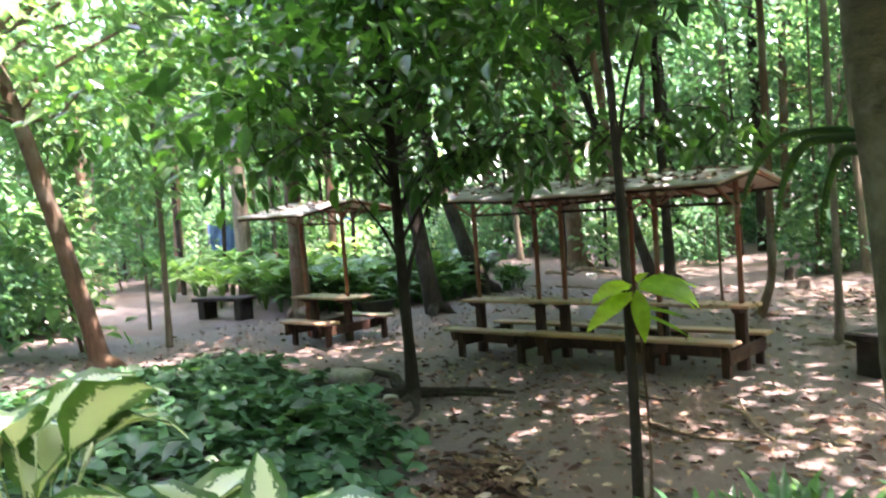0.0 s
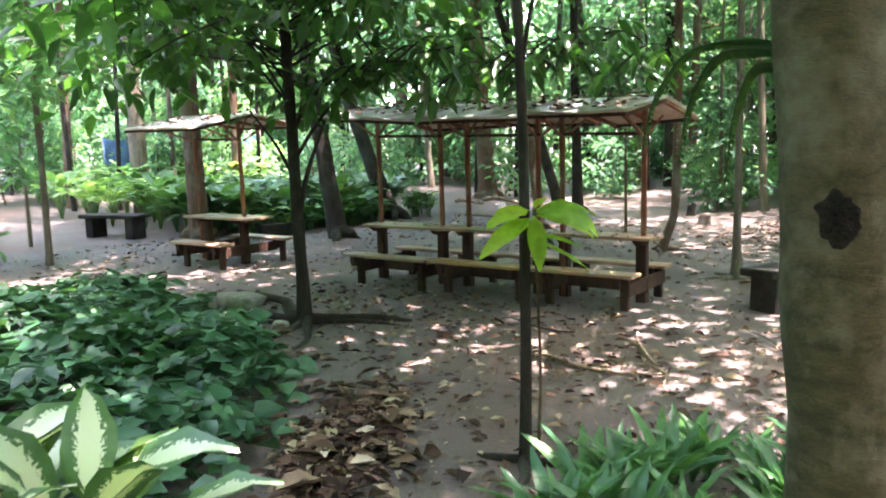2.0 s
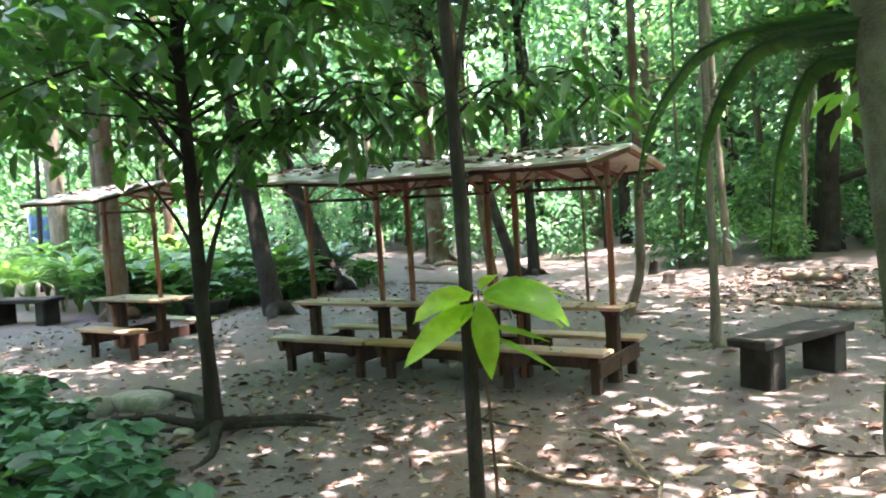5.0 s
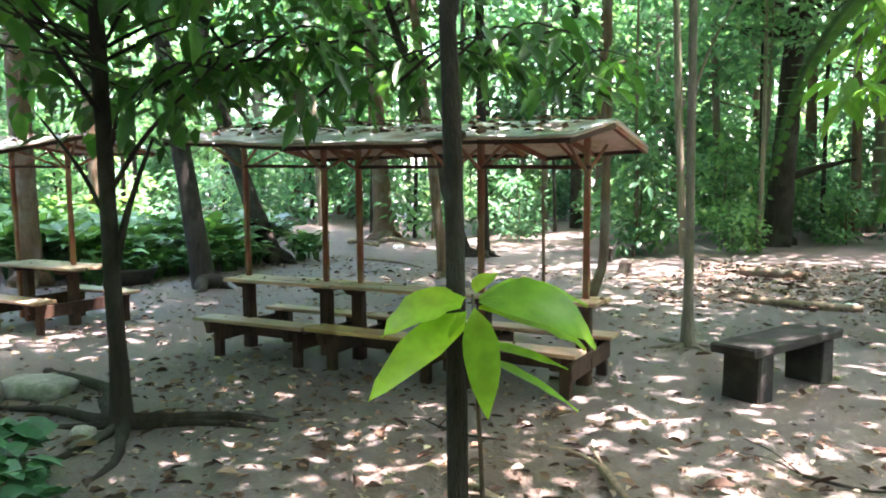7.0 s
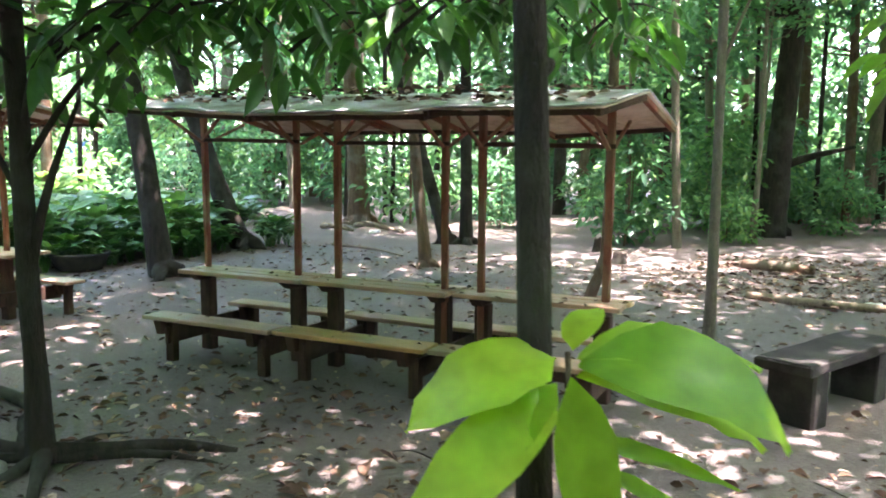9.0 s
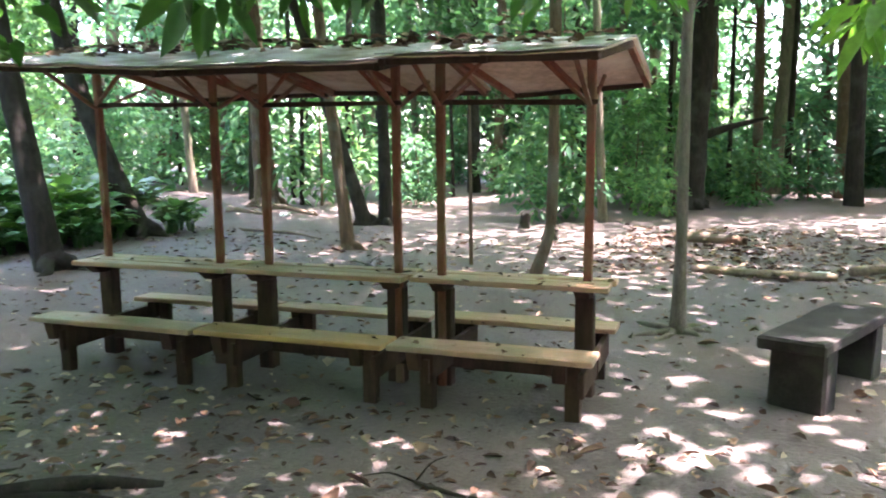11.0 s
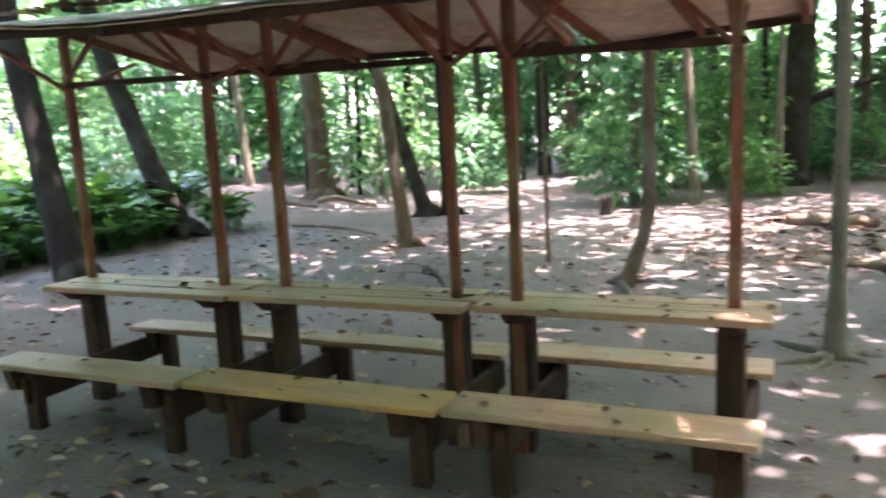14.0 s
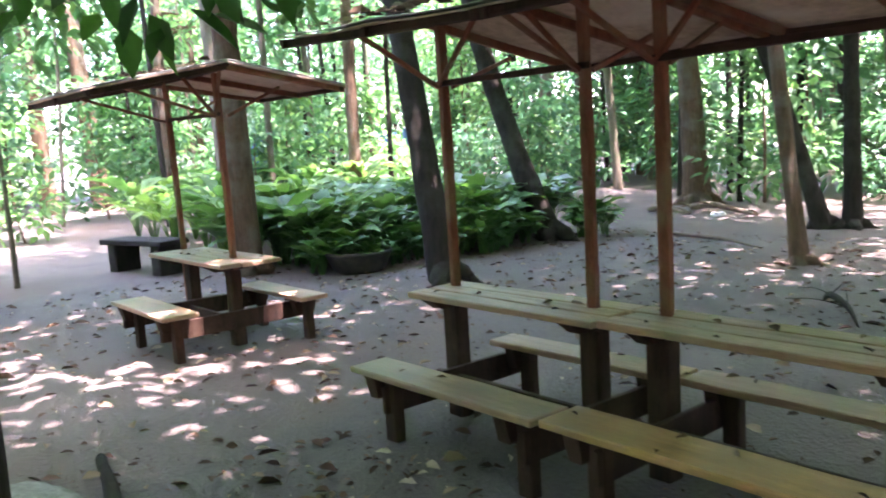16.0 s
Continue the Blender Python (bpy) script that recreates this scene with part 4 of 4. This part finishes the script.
# ---- loose things on the ground ----
r = np.random.default_rng(12)
n = 16000
x, y = r.uniform(-14, 2.5, n), r.uniform(0.5, 17, n)
pile = r.random(n) < 0.14
u, w = r.normal(0, 0.55, pile.sum()), r.normal(0, 0.2, pile.sum())
x[pile], y[pile] = -2.98 - 0.5 * u + 0.8 * w, 3.9 + 0.8 * u + 0.5 * w
back = r.random(n) < 0.3
x[back], y[back] = r.uniform(-4, 4, back.sum()), r.uniform(13.6, 19, back.sum())
near = r.random(n) < 0.16
x[near], y[near] = r.uniform(-7, 0.5, near.sum()), r.uniform(3.6, 8.2, near.sum())
a = r.uniform(0, 2 * math.pi, n)
P = np.array([(p, q, ground_height(p, q) + 0.006 + (0.07 if h else 0.02) * r.random()) for p, q, h in zip(x, y, pile)])
D = np.stack([np.cos(a), np.sin(a), r.uniform(-0.1, 0.35, n)], axis=1)
L = (0.028 + 0.09 * r.random(n) ** 1.8) * np.where(r.random(n) < 0.03, 1.8, 1) * np.where(pile, 1.6, 1)
V, F = leaves_data(P, D, L, L * r.uniform(0.35, 0.6, n), 0.15, 0.22, r)
tagged(fast_mesh("leaf_litter", V, F, DEAD, None), "curled dry tan and brown leaves strewn over the dirt", "leaves", kind="stuff")


def fallen(name, label, pts, radii, mat=TWIG, twigs=0, seed=1):
    r = random.Random(seed)
    c = pts[0]
    ob = thing(name, label, "branch", "", (c[0], c[1], 0))
    P = [(p[0] - c[0], p[1] - c[1], ground_height(p[0], p[1]) + p[2]) for p in pts]
    V, F = tube_data(P, radii, 8, 0.2, 5)
    mesh_part("stem", V, F, mat, ob, True)
    for i in range(twigs):
        b = Vector(P[r.randrange(len(P))])
        e = b + Vector((r.uniform(-0.4, 0.4), r.uniform(-0.4, 0.4), r.uniform(0.0, 0.12)))
        V, F = tube_data([b, (b + e) / 2 + Vector((0, 0, 0.03)), e], [radii[0] * 0.5, radii[0] * 0.35, 0.003], 6)
        mesh_part("twig", V, F, mat, ob, True)
    return ob


fallen("fallen_branch", "forked dry fallen branch lying on the dirt", [(-3.0, 6.4, 0.02), (-2.6, 6.15, 0.03), (-2.2, 6.1, 0.02), (-1.8, 6.25, 0.02)], [0.025, 0.022, 0.016, 0.008], TWIG, 5, 3)
fallen("fallen_branch", "curved dry fallen branch lying on the dirt", [(-2.3, 6.95, 0.02), (-2.1, 6.6, 0.06), (-1.85, 6.3, 0.02)], [0.028, 0.022, 0.01], TWIG, 3, 4)
fallen("fallen_log", "long pale fallen log at the clearing's edge", [(-2.6, 14.1, 0.04), (-1.8, 13.85, 0.05), (-1.0, 13.8, 0.05)], [0.05, 0.06, 0.045])
fallen("fallen_log", "long pale fallen log at the clearing's edge", [(-0.8, 14.3, 0.05), (-0.2, 14.5, 0.1), (0.3, 14.0, 0.06), (1.0, 13.7, 0.04)], [0.06, 0.075, 0.06, 0.04])
fallen("fallen_log", "short reddish-brown log lying in the litter", [(-3.0, 17.3, 0.07), (-2.5, 17.1, 0.09), (-1.9, 17.0, 0.07)], [0.08, 0.09, 0.07], BARK_BROWN)
fallen("fallen_branch", "pale gnarled dead branch at the stout tree's foot", [(-12.4, 19.9, 0.05), (-11.8, 19.6, 0.16), (-11.3, 19.8, 0.05), (-10.8, 19.5, 0.03)], [0.06, 0.07, 0.05, 0.02], TWIG, 4, 8)
fallen("fallen_branch", "pale gnarled dead branch at the stout tree's foot", [(-13.2, 19.6, 0.04), (-12.7, 19.2, 0.12), (-12.0, 19.2, 0.03)], [0.05, 0.06, 0.025], TWIG, 4, 9)
fallen("fallen_branch", "thin fallen branch on the bare ground", [(-10.8, 16.6, 0.03), (-9.6, 16.2, 0.03), (-8.6, 15.6, 0.02)], [0.03, 0.028, 0.012])


fallen("fallen_branch", "dark curled dry frond lying on the bare ground", [(-6.55, 12.9, 0.02), (-6.35, 12.6, 0.14), (-6.1, 12.35, 0.1), (-5.9, 12.05, 0.02)], [0.012, 0.03, 0.025, 0.008], BARK_DARK, 4, 13)
fallen("fallen_branch", "thin dark twig lying on the dirt", [(-3.6, 7.2, 0.015), (-3.3, 7.1, 0.02), (-3.05, 7.15, 0.012)], [0.012, 0.01, 0.005], BARK_DARK, 2, 14)
fallen("fallen_branch", "thin dark twig lying on the dirt", [(-1.2, 7.4, 0.015), (-0.85, 7.3, 0.02), (-0.6, 7.45, 0.012)], [0.012, 0.01, 0.005], BARK_DARK, 2, 15)


def stump(x, y, h, q, seed):
    """A rotten stub with a ragged top."""
    rr = random.Random(seed)
    V, F = tube_data([(0, 0, -0.08), (0.01, 0, h * 0.4), (0.02, 0.01, h)], [q * 1.5, q, q * 0.85], 12, 0.3, 4)
    V = [v + Vector((0, 0, rr.uniform(-0.3, 0.1) * h)) if v.z > h * 0.9 else v for v in V]
    ob = mesh_part("stump", V, F, BARK_DARK, None, True)
    ob.matrix_basis = pose(x, y, gh(x, y))
    tagged(ob, "short dark rotten stump on the bare ground", "stump", "stumps")


stump(-4.96, 16.76, 0.22, 0.13, 1)
stump(-5.8, 18.4, 0.3, 0.1, 2)


def stone(label, at, size, turn, seed):
    """A rough, rounded block half sunk in the dirt."""
    bm = bmesh.new()
    bmesh.ops.create_icosphere(bm, subdivisions=3, radius=1)
    for v in bm.verts:
        c = v.co.copy()
        m = max(abs(c.x), abs(c.y), abs(c.z))
        k = (0.35 + 0.65 / m) * (1 + 0.16 * noise.noise(c * 1.6 + Vector((seed, 0, 0))) + 0.05 * noise.noise(c * 5))
        v.co = Vector((c.x * k * size[0] / 2, c.y * k * size[1] / 2, c.z * k * size[2] / 2 + size[2] * 0.25))
    me = bpy.data.meshes.new("stone")
    bm.to_mesh(me)
    bm.free()
    me.shade_smooth()
    ob = finish("stone", me, STONE, None)
    ob.matrix_basis = pose(at[0], at[1], gh(*at), 0, 0, turn)
    return tagged(ob, label, "stone", "stones by the slender tree")


STONE = surface("grey_stone", [(0.3, (0.2, 0.18, 0.16)), (0.7, (0.38, 0.36, 0.33))], 4, 40, 0.9, None, 0.5, (0.12, 0.13, 0.09), 3, 0.02)
stone("flat pale stone slab lying on the dirt", (-7.12, 6.46), (0.6, 0.42, 0.2), 10, 1.0)
stone("rounded grey stone half sunk in the dirt", (-7.25, 6.1), (0.26, 0.22, 0.26), 40, 2.0)
stone("long grey stone half sunk in the dirt", (-7.6, 5.98), (0.45, 0.26, 0.18), 20, 3.0)
stone("rounded grey stone half sunk in the dirt", (-8.05, 5.9), (0.34, 0.28, 0.22), 70, 4.0)
stone("small pinkish stone at the tree's foot", (-5.72, 5.86), (0.16, 0.13, 0.12), 20, 5.0)
fallen("fallen_log", "dark mossy log lying by the stones", [(-10.6, 6.3, 0.06), (-9.7, 6.4, 0.09), (-8.8, 6.6, 0.06)], [0.07, 0.1, 0.08], BARK_DARK)

# black tub planter in front of the leafy bed
V, F = [], []
prof = [(0.3, 0.0), (0.36, 0.06), (0.42, 0.2), (0.46, 0.26), (0.46, 0.29), (0.42, 0.29), (0.38, 0.2), (0.0, 0.18)]
for j, (q, z) in enumerate(prof):
    for i in range(24):
        V.append((q * math.cos(i * math.pi / 12), q * math.sin(i * math.pi / 12), z))
for j in range(len(prof) - 1):
    for i in range(24):
        F.append((j * 24 + i, j * 24 + (i + 1) % 24, (j + 1) * 24 + (i + 1) % 24, (j + 1) * 24 + i))
BLACK = surface("black_rubber", [(0.3, (0.012, 0.012, 0.012)), (0.7, (0.03, 0.03, 0.03))], 4, 40, 0.7, None, 0.3, (0.06, 0.05, 0.04), 3)
tub = mesh_part("planter", V, F, BLACK, None, True)
tub.matrix_basis = pose(-12.2, 11.7, gh(-12.2, 11.7))
tagged(tub, "low black rubber tub at the edge of the leafy bed", "planter")


def hung_tarp(at, turn, w, h):
    root = thing("tarpaulin", "blue tarpaulin hung between trees in the forest", "tarpaulin", "blue tarpaulins", at, turn)
    n = 12
    V = []
    for back in (0, 0.01):
        for j in range(n + 1):
            for i in range(n + 1):
                u, v = i / n, j / n
                V.append(((u - 0.5) * w, back + 0.12 * math.sin(u * 9) * (1 - v) + 0.05 * math.sin(u * 23), v * h - 0.15 * math.sin(math.pi * u)))
    m = (n + 1) ** 2
    F = []
    for j in range(n):
        for i in range(n):
            q = (j * (n + 1) + i, j * (n + 1) + i + 1, (j + 1) * (n + 1) + i + 1, (j + 1) * (n + 1) + i)
            F += [q, tuple(x + m for x in q[::-1])]
    mesh_part("sheet", V, F, TARP_BLUE, root, True)
    for x in (-w / 2, w / 2):
        V, F = tube_data([(x, 0.03, -at[2]), (x, 0.03, h + 0.2)], [0.03, 0.025], 7)
        mesh_part("pole", V, F, BARK_PALE, root, True)


hung_tarp((-27.0, 17.5, 1.3), 60, 1.1, 1.0)
hung_tarp((-24.5, 21.5, 1.4), 40, 1.0, 0.9)
hung_tarp((-30.0, 9.5, 1.2), 80, 0.8, 0.9)

# fallen leaves on the roofs, tables and seats
P, D, L = [], [], []
r = np.random.default_rng(31)
for x0, x1, y0, y1, zf, count, size in (
        (-6.95, -2.9, 8.58, 8.96, lambda x, y: 0.757, 34, 0.06), (-6.9, -2.95, 8.2, 8.4, lambda x, y: 0.408, 16, 0.05), (-6.8, -2.95, 9.1, 9.28, lambda x, y: 0.388, 12, 0.05),
        (-10.7, -9.25, 8.45, 8.9, lambda x, y: 0.757, 10, 0.06), (-7.0, -2.85, 7.97, 8.8, lambda x, y: 2.105 + (y - 7.92) * 0.2 + 0.025 - 0.02 * (x + 3), 330, 0.085),
        (-10.8, -9.25, 7.6, 8.55, lambda x, y: 2.15 + (y - 7.55) * 0.19 + 0.02, 90, 0.085), (-2.0, -1.1, 9.0, 9.9, lambda x, y: 0.462, 0, 0.05)):
    for _ in range(count):
        x, y = r.uniform(x0, x1), r.uniform(y0, y1)
        a = r.uniform(0, 2 * math.pi)
        P.append((x, y, zf(x, y) + 0.004))
        D.append((math.cos(a), math.sin(a), r.uniform(0, 0.25)))
        L.append(size * r.uniform(0.6, 1.4))
L = np.array(L)
V, F = leaves_data(np.array(P), np.array(D), L, L * r.uniform(0.4, 0.65, len(L)), 0.1, 0.2, r)
tagged(fast_mesh("fallen_leaves", V, F, DEAD, None), "dry brown leaves lying on roofs, tabletops and seats", "leaves", kind="stuff")

# small things lying about
V, F = [], []
prof = [(0.0, 0.13), (0.055, 0.13), (0.06, 0.125), (0.085, 0.03), (0.095, 0.028), (0.097, -0.01)]
for q, z in prof:
    for i in range(20):
        V.append((q * math.cos(i * math.pi / 10), q * math.sin(i * math.pi / 10), z))
for j in range(len(prof) - 1):
    for i in range(20):
        F.append((j * 20 + i, (j + 1) * 20 + i, (j + 1) * 20 + (i + 1) % 20, j * 20 + (i + 1) % 20))
pot = mesh_part("flower_pot", V, F, TERRACOTTA, None, True)
pot.matrix_basis = pose(-1.52, 3.62, gh(-1.52, 3.62))
tagged(pot, "small upturned terracotta pot beside the strap plants", "pot")
for x, y, k in ((-1.15, 13.95, 0), (0.1, 15.6, 1), (-11.4, 19.2, 2)):
    bm = bmesh.new()
    bmesh.ops.create_icosphere(bm, subdivisions=3, radius=0.11)
    for v in bm.verts:
        c = v.co.copy()
        v.co = Vector((c.x * 1.3, c.y, c.z * 0.55 + 0.04)) * (1 + 0.35 * noise.noise(c * 14 + Vector((k, 0, 0))))
    me = bpy.data.meshes.new("plastic_bag")
    bm.to_mesh(me)
    bm.free()
    bag = finish("plastic_bag", me, WHITE_PLASTIC, None)
    bag.matrix_basis = pose(x, y, gh(x, y), 0, 0, 40 * k)
    tagged(bag, "crumpled white plastic bag on the leaf litter", "bag", "plastic bags")

# ---- far woods ----
r = np.random.default_rng(77)
n = 17000
a = r.uniform(-0.9, 4.5, n)
d = r.uniform(40, 56, n)
z = 12 * r.random(n) ** 1.2
P = np.stack([-5 + np.cos(a) * d, 8 + np.sin(a) * d, z + 0.3], axis=1)
keep = np.array([noise.noise(Vector(p) * 0.22) for p in P]) > -0.2 - 0.3 * (1 - z / 12)
P = P[keep]
D = r.normal(0, 1, P.shape) * np.array([1, 1, 0.5])
L = r.uniform(0.5, 0.95, len(P))
V, F = leaves_data(P, D, L, L * 0.6, 0.2, 0.15, r)
tagged(fast_mesh("far_woods", V, F, LEAF_MID, None), "far wall of sunlit forest leaves", "forest", kind="stuff")
